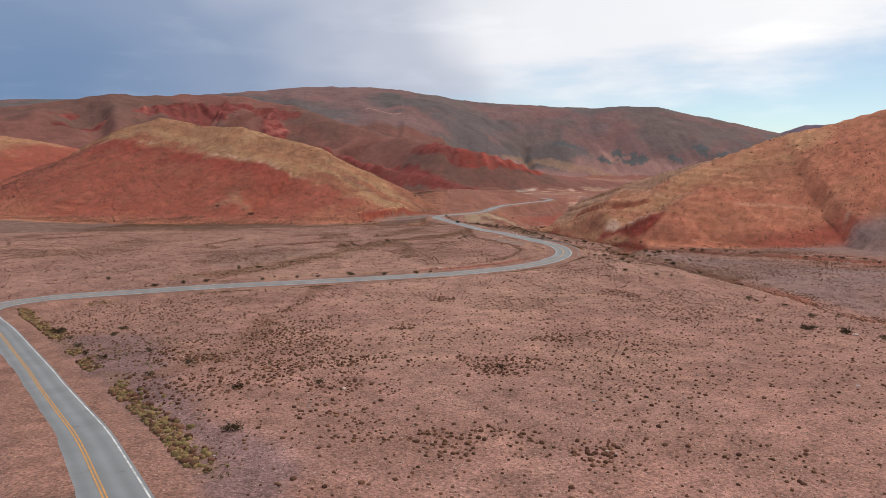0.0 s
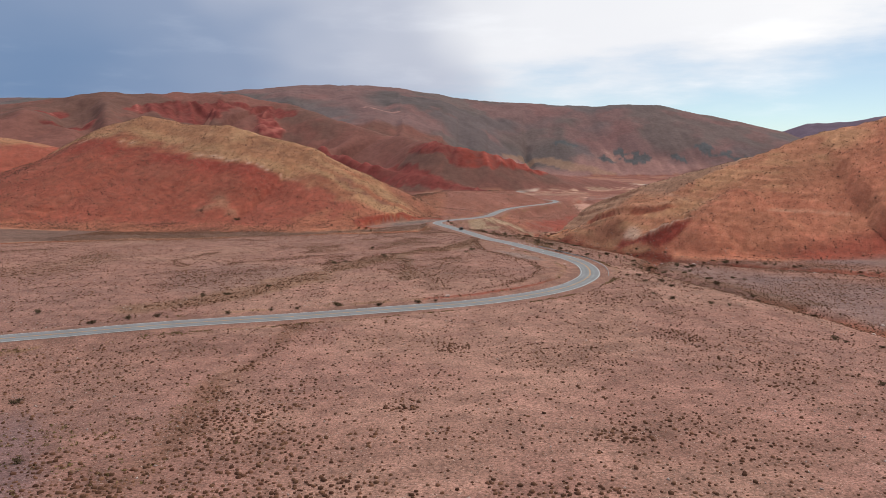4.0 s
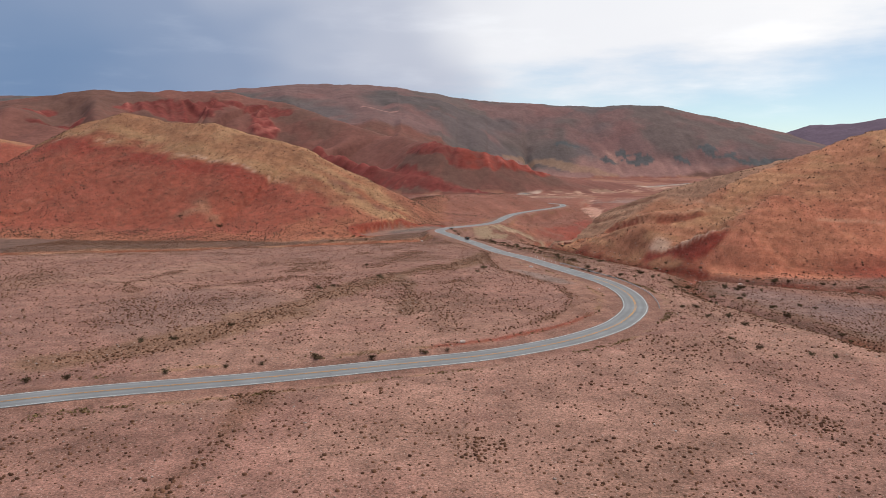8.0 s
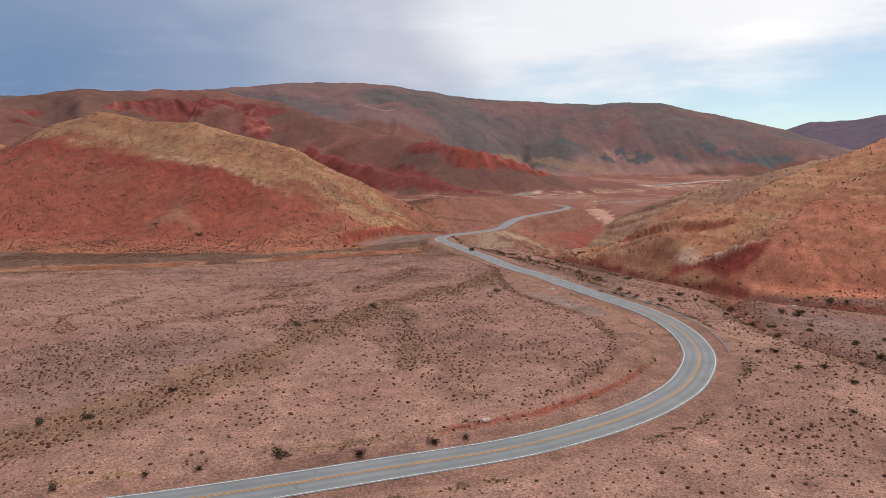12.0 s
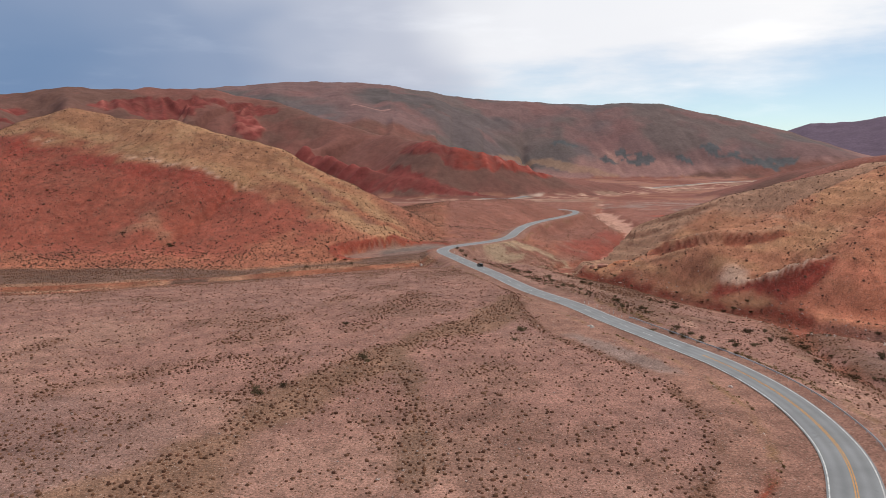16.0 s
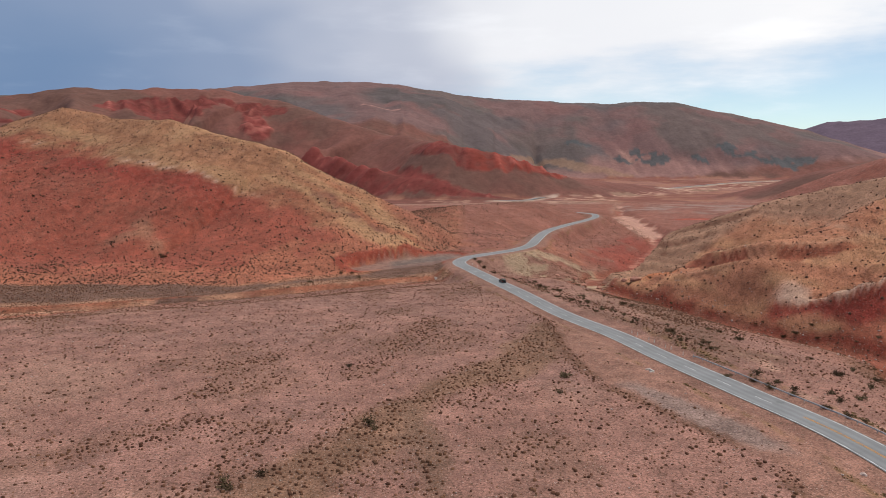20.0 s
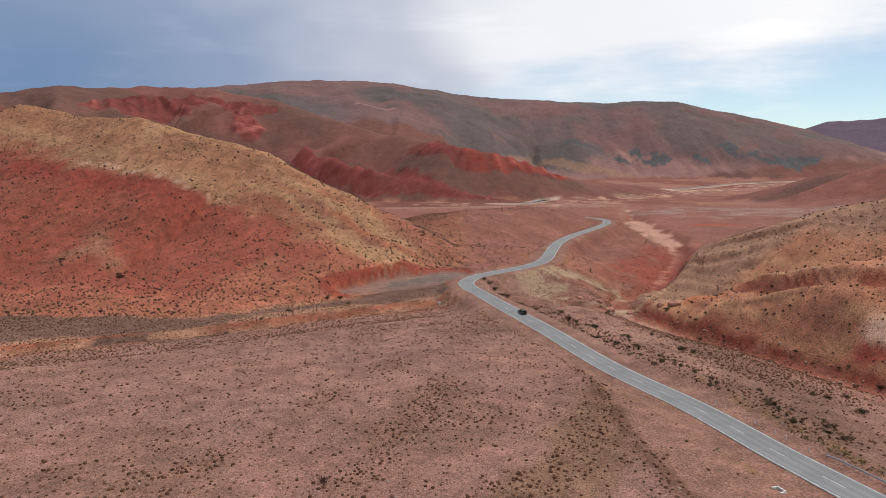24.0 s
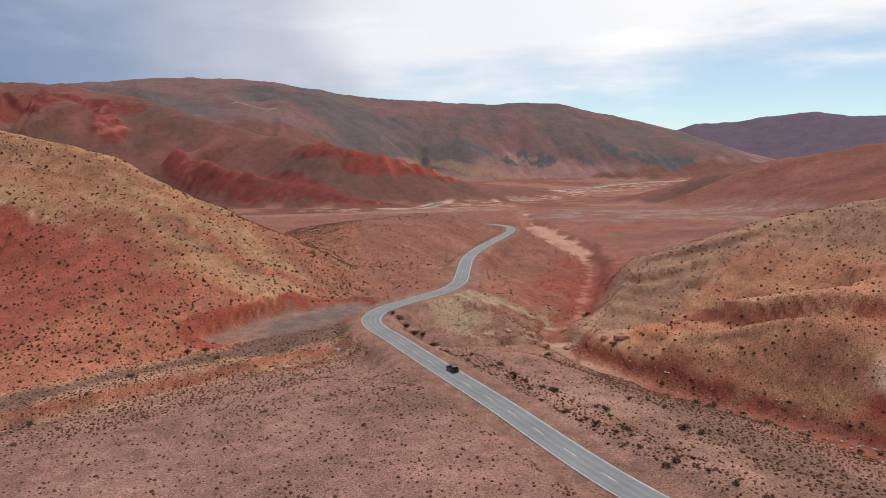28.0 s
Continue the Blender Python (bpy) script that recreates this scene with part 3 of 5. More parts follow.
def shades(x, y, z):
    """Base colour of the bare ground: soils and rock beds."""
    n1, n2, n3 = fbm(x, y, 70, 4, 41), fbm(x, y, 18, 3, 42), fbm(x, y, 5, 2, 43)
    wob = n1 * 30 + n2 * 10
    base = table(FLOOR_Z, y)
    up = z - base
    c = np.repeat(PINK[None, :], len(x), 0)
    c = blend(c, DUST, smooth(n1 * 3 + n2 * 1.2) * 0.75)
    c = blend(c, PURPLE, smooth(0.05 - n1 * 1.8 + n2 * 1.2) * 0.3)
    # stony purple rise beside the first stretch of road
    d, _, _ = along(x, y, RISE)
    c = blend(c, rgb(126, 99, 99), smooth((10 - d + n1 * 8 + n2 * 9) / 4) * 0.8)
    c = blend(c, rgb(128, 101, 94), smooth((30 - np.hypot(x + 66, (y - 300) * 0.8) + wob) / 18) * 0.6)
    # litter and crusts under the thicker growth
    c = blend(c, rgb(130, 98, 84), smooth(fbm(x, y, 46, 4, 91) * 6 - 0.7 + fbm(x, y, 12, 3, 92) * 1.5) * (0.25 + 0.25 * smooth((y - 220) / 50)))
    # dry channels in the plain
    d, _, _ = along(x, y, CHANNEL)
    c = blend(c, rgb(132, 100, 80), smooth((9 + n2 * 9 - d) / 5) * 0.8)
    d, _, _ = along(x, y, BRANCH)
    c = blend(c, rgb(122, 94, 78), smooth((4 + n2 * 5 - d) / 3) * 0.75)
    d, _, _ = along(x, y, TRACK)
    c = blend(c, rgb(128, 92, 76), smooth((4 + n2 * 7 - d) / 3) * 0.75)
    d, _, _ = along(x, y, TRAIL)
    c = blend(c, rgb(172, 132, 116), smooth(1.4 - np.abs(np.abs(d + n2 * 1.5) - 1.3) / 0.6) * smooth(0.8 + n2 * 3) * 0.5)
    for line in BANDS:
        d, _, _ = along(x, y, line)
        c = blend(c, rgb(136, 100, 86), smooth((3.5 + n2 * 8 - d) / 3) * 0.6)
    # low ground by the side stream
    dg, sg, (bed,) = along(x, y, GULLY)
    df, sf, _ = along(x, y, FOOT)
    nf = np.where(sf > 0, df, -df) + n2 * 5
    ng = np.where(sg > 0, dg, -dg) + n2 * 6
    low = smooth(0.5 - nf / 3) * smooth(ng / 6 + 1.6) * (x < 40) * (y > 380)
    c = blend(c, rgb(112, 87, 77), low * 0.85)
    c = blend(c, rgb(182, 136, 110), smooth((4 + n1 * 18 + n2 * 12 - np.abs(ng - 5)) / 3) * (x < 40) * 0.75)
    c = blend(c, rgb(158, 84, 62), smooth(1.3 - np.abs(np.abs(ng) - 6 - n2 * 5) / 1.6) * smooth(n1 * 4 + 0.7) * (x < 40) * 0.7)
    c = blend(c, rgb(196, 148, 122), smooth((2.5 + n2 * 6 + n3 * 4 - np.abs(ng)) / 1.5) * (x < 30) * 0.85)
    c = blend(c, rgb(190, 132, 102), smooth(1.4 - np.abs(nf + 1) / 2.0) * (x < 0) * (y > 500) * smooth(0.8 + n2 * 3) * 0.8)
    # low ground by the main stream
    da, sa, (bed,) = along(x, y, ARROYO)
    right = (sa < 0)
    c = blend(c, PURPLE, right * smooth((x - 95) / 40) * smooth((400 - y) / 40) * 0.5)
    dq, sq, _ = along(x, y, SIDE_STREAM)
    c = blend(c, rgb(130, 105, 102), (sq < 0) * smooth((dq - 4 + n2 * 8) / 6) * smooth((430 - y + 0.25 * (x - 150)) / 20) * smooth((x - 100) / 10) * (y > 100) * (0.7 + 0.5 * n2))
    bank = smooth((48 - da) / 25) * (y > 150)
    c = blend(c, rgb(150, 104, 88), bank * 0.7)
    c = blend(c, rgb(198, 158, 138), smooth(n2 * 4 + n1 * 2 + n3 - 0.05) * smooth((17 - np.abs(x - 93 - 0.3 * (y - 360) - n1 * 14)) / 6) * smooth((y - 318) / 16) * smooth((415 - y) / 16) * 0.85)
    c = blend(c, rgb(108, 82, 66), smooth((15 + n2 * 12 - np.abs(x - 88 - 0.05 * (y - 380) - n1 * 12)) / 7) * smooth((y - 385) / 16) * smooth((560 - y) / 40) * 0.6)
    c = blend(c, rgb(150, 88, 66), smooth((4 + n2 * 7 - dq) / 3) * (y < 440) * 0.8)
    c = blend(c, rgb(112, 84, 66), smooth((7 + n2 * 9 - np.abs(dq - 8)) / 4) * (y < 430) * (y > 260) * 0.5)
    # left hill
    d, side, _ = along(x, y, HILL_SEAM)
    s0 = np.where(side > 0, d, -d)
    sd = s0 + n1 * 7 + n2 * 4
    run = 0.84 * x - 0.54 * y
    beds_l, thin_l = lattice((s0 + n1 * 9) / 7, run / 70 + 9.0, 81), lattice((s0 + n1 * 9 + n2 * 2) / 2.6, run / 45 + 4.0, 82)
    hl = smooth(nf / 3 + 0.5) * smooth((40 + 0.1 * (y - 600) - x) / 12) * (y > 500) * (y < 1000) * (x > -520)
    red = blend(np.repeat(ORANGE[None, :], len(x), 0), RED, smooth((nf - 22 + n2 * 40) / 30))
    red = blend(red, DEEP_RED, smooth((42 + sd) / 30) * smooth((n1 + 0.2) * 4) * smooth((-70 - x) / 60) * 0.85)
    red = blend(red, rgb(166, 118, 94), smooth((11 + n2 * 16 - np.hypot((x + 142) * 0.8, y - 643)) / 6) * 0.75)
    red = blend(red, rgb(138, 86, 70), smooth(n2 * 3 - 0.2) * 0.4)
    top = blend(np.repeat(TAN[None, :], len(x), 0), OCHRE, smooth(beds_l * 2.6 - 0.6 + n2))
    top = blend(top, rgb(150, 106, 82), smooth(thin_l * 3 - 1.9 + n2) * 0.75)
    top = blend(top, rgb(190, 150, 116), smooth(thin_l * -4 + 0.9 + n2) * 0.5)
    top = blend(top, rgb(172, 106, 80), smooth((x + 75) / 50) * smooth(1.2 - beds_l * 1.6) * 0.8)
    mixed = smooth(sd / 20 + 0.5 + n2 * 0.6 + (beds_l - 0.5) * 0.5)[:, None]
    hill = red * (1 - mixed) + top * mixed
    hill = hill * (0.93 + 0.14 * thin_l)[:, None]
    hill = blend(hill, rgb(204, 168, 146), smooth(1.3 - np.abs(s0 + n2 * 5 + 1) / 1.7) * smooth(n2 * 5 + n3 * 3 + 0.25) * smooth((-80 - x) / 20) * 0.7)
    do, so, _ = along(x, y, HILL_OUTCROP)
    hill = blend(hill, rgb(128, 84, 72), smooth((5 + n2 * 6 - do) / 2.5) * (0.6 + n3) * 0.9)
    c = c * (1 - hl[:, None]) + hill * hl[:, None]
    # low hill behind the road
    sh = smooth((y - 632 - n2 * 14) / 16) * smooth((1330 - y) / 40) * smooth((x - 12 + (y - 640) * 0.5) / 14) * smooth((da - 9 + n2 * 8) / 8) * (sa > 0)
    c = blend(c, blend(np.repeat(HILL_BROWN[None, :], len(x), 0), rgb(150, 92, 76), smooth(n2 * 3 + 0.4)).mean(0), sh * 0.7)
    c = blend(c, rgb(160, 104, 82), sh * smooth(n2 * 4 - 0.2) * smooth((760 - y) / 60) * 0.6)
    c = blend(c, rgb(128, 76, 64), sh * smooth(n1 * 4 - 0.4) * 0.5)
    # right hill: beds of rock dipping to the stream
    hr = smooth((da - 5 + n2 * 4) / 3) * (sa < 0) * smooth((y - 400 - 0.35 * np.clip(200 - x, 0, 100)) / 16) * smooth((760 - y) / 60) * (x > 90)
    lay = z + 0.10 * (x - 150) + 0.05 * (y - 500) + n1 * 5
    beds, fine = lattice(lay / 3.4, n1 * 3 + 3.0, 77), lattice(lay / 1.5, n1 * 5, 78)
    rh = blend(np.repeat(rgb(183, 123, 95)[None, :], len(x), 0), rgb(194, 143, 107), smooth(beds * 3 - 1.2) * smooth(n2 * 2 + 0.7) * 0.8)
    rh = blend(rh, rgb(168, 98, 76), smooth(0.9 - beds * 3) * smooth(n1 * 2 + 0.6) * 0.7)
    rh = blend(rh, rgb(184, 112, 88), smooth((y - 300 - 0.9 * (x - 150) < 150) * smooth((470 - y + 0.25 * (x - 150) + n1 * 24) / 30) + 0.0) * (0.55 + 0.35 * smooth(n2 * 3 + 0.5)))
    rh = blend(rh, DEEP_RED, smooth((x - 205 + n1 * 20) / 20) * smooth((6 - z + n2 * 10) / 8) * smooth((440 - y) / 20) * 0.75)
    rh = blend(rh, rgb(166, 128, 106), np.maximum(smooth((z - 2 + 0.03 * (x - 150) + n1 * 14) / 9) * smooth((y - 520 + n1 * 14) / 26), smooth((y - 588 - 0.2 * (x - 150) + n1 * 14) / 14)) * 0.85)
    rh = blend(rh, rgb(142, 74, 64), smooth((y - 690 + 0.5 * (x - 170) + n2 * 14) / 12) * (x < 300) * 0.85)
    rh = rh * (0.86 + 0.28 * fine)[:, None]
    rh = blend(rh, rgb(204, 162, 134), smooth(1.3 - np.abs(lay - 14) / 0.9) * smooth(n2 * 4 + 0.1) * 0.5)
    for k, line in enumerate(LEDGES):
        u, h, back = ledge_at(x, y, line)
        u = u + 2.2 * fbm(x, y, 14, 3, 44)
        reach = smooth(h / 1.2)
        if k == 4:
            rh = blend(rh, rgb(206, 170, 148), reach * smooth((u - 0.5) / 1.2) * smooth((7 + n2 * 10 - u) / 3) * 0.85)
            rh = blend(rh, rgb(156, 68, 57), reach * smooth((1.2 - u) / 1.4) * smooth((5.5 + n2 * 7 + u) / 2.5) * 0.92)
        else:
            rh = blend(rh, (rgb(146, 74, 58), rgb(132, 92, 74))[k > 0], reach * smooth((1.6 - u) / 1.4) * smooth((h * 0.9 + 1 + n2 * 5 + u) / 1.5) * smooth(n2 * 4 + 0.9) * 0.8)
            rh = blend(rh, rgb(188, 146, 118), reach * smooth((u - 1) / 1.5) * smooth((4.5 + n2 * 6 - u) / 2) * 0.55)
    rh = blend(rh, rgb(190, 112, 72), smooth((8 + n2 * 10 - np.hypot(x - 133, (y - 574) * 0.6)) / 5) * 0.7)
    c = c * (1 - hr[:, None]) + rh * hr[:, None]
    # stream bed
    c = blend(c, rgb(150, 84, 66), smooth((11 + n2 * 10 - da) / 4) * 0.8 * (y < 1150))
    c = blend(c, rgb(132, 58, 46), smooth(1.3 - np.abs(da - 7 - n2 * 4) / 1.8) * (sa < 0) * smooth((y - 395) / 15) * smooth((610 - y) / 30) * smooth(n2 * 4 + 0.8) * 0.8)
    c = blend(c, SAND, smooth((2.2 + n3 * 5 + n2 * 5 - da) / 2) * smooth((y - 540) / 40) * smooth((640 - y) / 30) * 0.6)
    c = blend(c, rgb(146, 70, 60), smooth((26 + n2 * 26 - da) / 7) * smooth((y - 660) / 30) * smooth((850 - y) / 40) * 0.75)
    c = blend(c, rgb(186, 128, 108), smooth((2.0 + n3 * 5 + n2 * 4 - da) / 2) * smooth((y - 640) / 30) * smooth((880 - y) / 40) * 0.6)
    c = blend(c, rgb(172, 150, 124), smooth((26 + n1 * 16 - np.hypot((x - 96) * 0.7, (y - 624) * 0.8)) / 8) * smooth(n2 * 5 + n3 * 2 + 0.3) * (x > 60) * 0.75)
    # flat ground and red slopes across the stream, farther on
    far = smooth((y - 760) / 60) * (sa < 0) * (y < 1400)
    c = blend(c, rgb(142, 88, 76), far * 0.75)
    c = blend(c, rgb(150, 122, 114), far * smooth((70 + n1 * 60 - np.hypot((x - 520) * 0.36, (y - 1180) * 0.62)) / 14) * smooth(0.9 + n2 * 3) * 0.85)
    c = blend(c, rgb(124, 78, 72), far * smooth((50 + n1 * 40 - np.hypot((x - 440) * 0.3, y - 935)) / 16) * 0.7)
    c = blend(c, rgb(166, 74, 58), far * smooth((30 + n1 * 44 - np.hypot((x - 325) * 0.42, y - 1005)) / 14) * 0.9)
    c = blend(c, rgb(128, 48, 42), far * smooth((9 + n2 * 6 - np.hypot((x - 232) * 0.4, y - 852)) / 4) * 0.9)
    c = blend(c, rgb(198, 152, 134), smooth((2 + 11 * smooth((y - 850) / 50) * smooth((1090 - y) / 40) + n2 * 9 + n3 * 5 - da) / 2.5) * smooth((y - 800) / 60) * (y < 1250) * 0.85)
    # brown hill
    hb = smooth((up - 6 + n2 * 5) / 14) * (x > 420) * (y > 800) * (y < 2000)
    c = blend(c, HILL_BROWN, hb * 0.95)
    c = blend(c, rgb(112, 70, 62), hb * smooth((ridged(x * 0.5 + y * 0.5, y * 0.25, 170, 3, 60) - 0.82) * 12) * 0.5)
    c = blend(c, rgb(150, 102, 92), hb * smooth(fbm(x, y, 130, 4, 69) * 4 - 0.5) * 0.4)
    # hill at the back
    bk = smooth((up - 4) / 8) * (x < -330) * (y > 950) * (y < 1500)
    c = blend(c, RED, bk)
    c = blend(c, TAN, bk * smooth((z - 36 + n1 * 20) / 8))
    # lay-by and verges
    d, _, (zl, w) = along(x, y, LAYBY)
    c = blend(c, rgb(150, 70, 55), smooth((w + 9 + n2 * 4 - d) / 2) * (z > zl + 0.4) * (z < zl + 7) * 0.9)
    c = blend(c, rgb(134, 108, 100), smooth((w + 2 + n3 * 3 - d) / 2.5) * (z < zl + 0.8) * 0.8)
    c = blend(c, rgb(116, 101, 95), smooth((w * 0.62 + n3 * 3 - d) / 2) * (z < zl + 0.8) * smooth((x + 6) / 6) * 0.85)
    d, side, _ = along(x, y, road_pts)
    dr, sr, _ = along(x, y, RIM)
    inside = np.where(sr < 0, dr, -dr) + n2 * 3
    apron = smooth(0.5 + inside / 1.5) * (side > 0) * smooth((y - 268) / 10) * smooth((505 - y) / 15) * (d < 40)
    c = blend(c, rgb(152, 112, 97), apron * 0.85)
    c = blend(c, rgb(140, 119, 112), apron * smooth((3.2 + n2 * 4 - np.abs(inside - 5)) / 1.5) * smooth((y - 332) / 8) * smooth((378 - y) / 8) * 0.85)
    c = blend(c, rgb(112, 80, 64), smooth(1.3 - np.abs(inside) / 1.6) * smooth(n2 * 4 + n3 * 3 + 0.7) * (side > 0) * smooth((y - 268) / 10) * smooth((505 - y) / 15) * (d < 40) * 0.8)
    c = blend(c, rgb(128, 98, 66), smooth(1.2 - np.abs(d - 9.6 - n2 * 3) / 0.9) * smooth(n2 * 5 + n3 * 3 + 0.3) * (y > 60) * 0.7)
    c = blend(c, VERGE, smooth((8.6 + n2 * 3 - d) / 1.4) * 0.9)
    c = blend(c, rgb(142, 58, 44), smooth(1.2 - np.abs(d - 10 - n2 * 2) / 1.1) * (side > 0) * smooth((y - 236) / 6) * smooth((292 - y) / 12) * (x > 8) * 0.8)
    tan_ = (0.95 + 0.16 * n3 + 0.10 * n2)[:, None]
    return np.clip(c * tan_, 0.01, 0.9)


def sheet_mesh(name, verts, faces):
    me = bpy.data.meshes.new(name)
    me.vertices.add(len(verts))
    me.vertices.foreach_set("co", np.asarray(verts, np.float32).ravel())
    f = np.asarray(faces, np.int32)
    me.loops.add(f.size)
    me.loops.foreach_set("vertex_index", f.ravel())
    me.polygons.add(len(f))
    me.polygons.foreach_set("loop_start", np.arange(0, f.size, f.shape[1], dtype=np.int32))
    me.update(calc_edges=True)
    me.validate()
    return me


def grid_faces(ny, nx):
    i = (np.arange(ny - 1)[:, None] * nx + np.arange(nx - 1)[None, :]).ravel()
    return np.stack([i, i + 1, i + 1 + nx, i + nx], 1)


# the sheet runs on under the ranges
SUNK = GZ - 9 * smooth((GY - 1366) / 30)
SUNK = np.where(GY > 1400, np.minimum(SUNK, table(FLOOR_Z, GY) - 12), SUNK)
ground_mesh = sheet_mesh("ground", np.stack([GX, GY, SUNK], -1).reshape(-1, 3), grid_faces(*GX.shape))
ground_mesh.shade_smooth()
soil = shades(GX.ravel(), GY.ravel(), GZ.ravel())
soil_layer = ground_mesh.color_attributes.new("soil", "FLOAT_COLOR", "POINT")
soil_layer.data.foreach_set("color", np.column_stack([soil, np.ones(len(soil))]).astype(np.float32).ravel())
tagged(new("ground", ground_mesh), "dusty pink desert ground with red and tan hills", "ground", kind="structure")
ground_mesh.materials.append(M_GROUND)

# ---- the ranges across the valley ----
def wear(z, step, passes, k):
    """Running water cuts gullies into a grid of heights; gives the heights and the water's gathering area."""
    ny, nx = z.shape
    n = nx * ny
    idx = np.arange(n).reshape(ny, nx)
    moves = [(-1, -1), (-1, 0), (-1, 1), (0, -1), (0, 1), (1, -1), (1, 0), (1, 1)]
    for _ in range(passes):
        best = np.zeros((ny, nx))
        to = idx.copy()
        for j, i in moves:
            q = np.full((ny, nx), 1e9)
            q[max(0, -j):ny - max(0, j), max(0, -i):nx - max(0, i)] = z[max(0, j):ny + min(0, j), max(0, i):nx + min(0, i)]
            drop = (z - q) / math.hypot(i, j)
            m = drop > best
            best = np.where(m, drop, best)
            to = np.where(m, idx + j * nx + i, to)
        order = np.argsort(z.ravel())
        t = to.ravel().tolist()
        area = [1.0] * n
        for i in order[::-1].tolist():
            if t[i] != i:
                area[t[i]] += area[i]
        a = np.array(area)
        f = (k * np.sqrt(a)).tolist()
        h = z.ravel().tolist()
        for i in order.tolist():
            if t[i] != i:
                h[i] = (h[i] + f[i] * h[t[i]]) / (1 + f[i])
        z = np.array(h).reshape(ny, nx)
    return z, a.reshape(ny, nx)


def soften(a, times_):
    for _ in range(times_):
        b = np.pad(a, 1, mode="edge")
        a = (4 * a + 2 * (b[1:-1, :-2] + b[1:-1, 2:] + b[:-2, 1:-1] + b[2:, 1:-1]) + b[:-2, :-2] + b[:-2, 2:] + b[2:, :-2] + b[2:, 2:]) / 16
    return a


def measured(line):
    """Adds to each point of a line its distance from the line's start."""
    s, out = 0.0, []
    for k, p in enumerate(line):
        s += math.hypot(p[0] - line[k - 1][0], p[1] - line[k - 1][1]) if k else 0
        out.append((*p, s))
    return out


STEP = 11.0
wx, wy = np.arange(-1500, 2300, STEP), np.arange(1340, 3480, STEP)
WX, WY = np.meshgrid(wx, wy)
W0 = ground(WX.ravel().copy(), WY.ravel().copy()).reshape(WX.shape)


def spurs(x, y, crest, wide, tall, start, reach, seed):
    """Buttresses running down from a crest line, wide metres apart."""
    d, side, (z, wl, wr, s) = along(x, y, measured(crest))
    s = s + 0.22 * wide * fbm(x, y, 2.0 * wide, 3, seed) * smooth(d / 200) * 4
    a = 1 - np.abs(2 * lattice(s / wide, d / (5 * wide), seed) - 1)
    b = 1 - np.abs(2 * lattice(s / (0.42 * wide), d / (2.5 * wide), seed + 1) - 1)
    return tall * (a - 0.55 + 0.4 * (b - 0.5)) * smooth((d - start) / reach) * smooth((wr - d) / (0.4 * wr) + 0.2) * (side < 0)


rough0 = np.random.default_rng(4).normal(0, 0.5, W0.shape) + 6 * fbm(WX, WY, 210, 2, 71) * smooth((W0 - table(FLOOR_Z, WY)) / 60)
rough0 = rough0 + spurs(WX, WY, RED_RANGE, 210, 78, 30, 190, 61) * smooth((200 - WX) / 150) + spurs(WX, WY, DARK_RANGE, 300, 74, 160, 420, 64)
W1, AREA = wear(W0 + rough0, STEP, 10, 0.014)
rim = np.minimum(np.minimum(smooth((WX + 1480) / 150), smooth((2280 - WX) / 150)), np.minimum(smooth((WY - 1350) / 40), smooth((3460 - WY) / 80)))
UP0 = W0 - table(FLOOR_Z, WY)
rim = rim * (1 - 0.5 * smooth((WY - 2400) / 200) * smooth((UP0 - 60) / 80))
rim = rim * (1 - smooth((WX - 470) / 90) * smooth((1800 - WY) / 120))
DELTA = soften((W1 - W0) * rim * smooth(UP0 / 8), 1)
FLOW = soften(np.log(AREA), 1)


def from_grid(a, x, y):
    i, j = np.clip((x - wx[0]) / STEP, 0, len(wx) - 1.001), np.clip((y - wy[0]) / STEP, 0, len(wy) - 1.001)
    ii, jj = i.astype(int), j.astype(int)
    u, v = smooth(i - ii) * 0.5 + (i - ii) * 0.5, smooth(j - jj) * 0.5 + (j - jj) * 0.5
    return a[jj, ii] * (1 - u) * (1 - v) + a[jj, ii + 1] * u * (1 - v) + a[jj + 1, ii] * (1 - u) * v + a[jj + 1, ii + 1] * u * v


# red beds along the ranges: x, y, half width
RED_BEDS = [[(-185, 1812, 22), (-100, 1742, 42), (-40, 1680, 44), (20, 1618, 38), (80, 1570, 30), (135, 1545, 22), (190, 1532, 8)],
            [(50, 1745, 14), (113, 1680, 34), (172, 1668, 42), (235, 1672, 36), (300, 1682, 28), (350, 1700, 10)],
            [(-690, 2000, 20), (-650, 2020, 62), (-600, 2045, 84), (-540, 2065, 92), (-470, 2120, 60), (-440, 2140, 20)], [(-440, 2120, 12), (-390, 2110, 40), (-345, 2105, 60), (-300, 2110, 24)],
            [(-355, 2060, 22), (-335, 2010, 34), (-325, 1960, 20)], [(-900, 1900, 12), (-880, 1930, 26), (-862, 1980, 18)], [(-830, 1815, 14), (-790, 1832, 20), (-745, 1858, 14)]]
SLATE_BEDS = [[(868, 2785, 10), (895, 2730, 34), (925, 2690, 34), (958, 2700, 18)], [(1055, 2690, 10), (1085, 2665, 20)], [(1165, 2745, 10), (1178, 2705, 26), (1205, 2660, 16)], [(1255, 2670, 14), (1290, 2620, 26), (1350, 2600, 30), (1420, 2605, 26), (1480, 2628, 12)],
              [(790, 2700, 14), (830, 2680, 10)], [(640, 2800, 12), (700, 2790, 14)]]
TAN_BED = [(400, 2640, 6), (490, 2700, 14), (560, 2690, 22), (630, 2655, 30), (720, 2628, 26), (800, 2596, 12)]
PINK_BED = [(-105, 2690, 8), (-60, 2668, 14), (15, 2662, 7)]


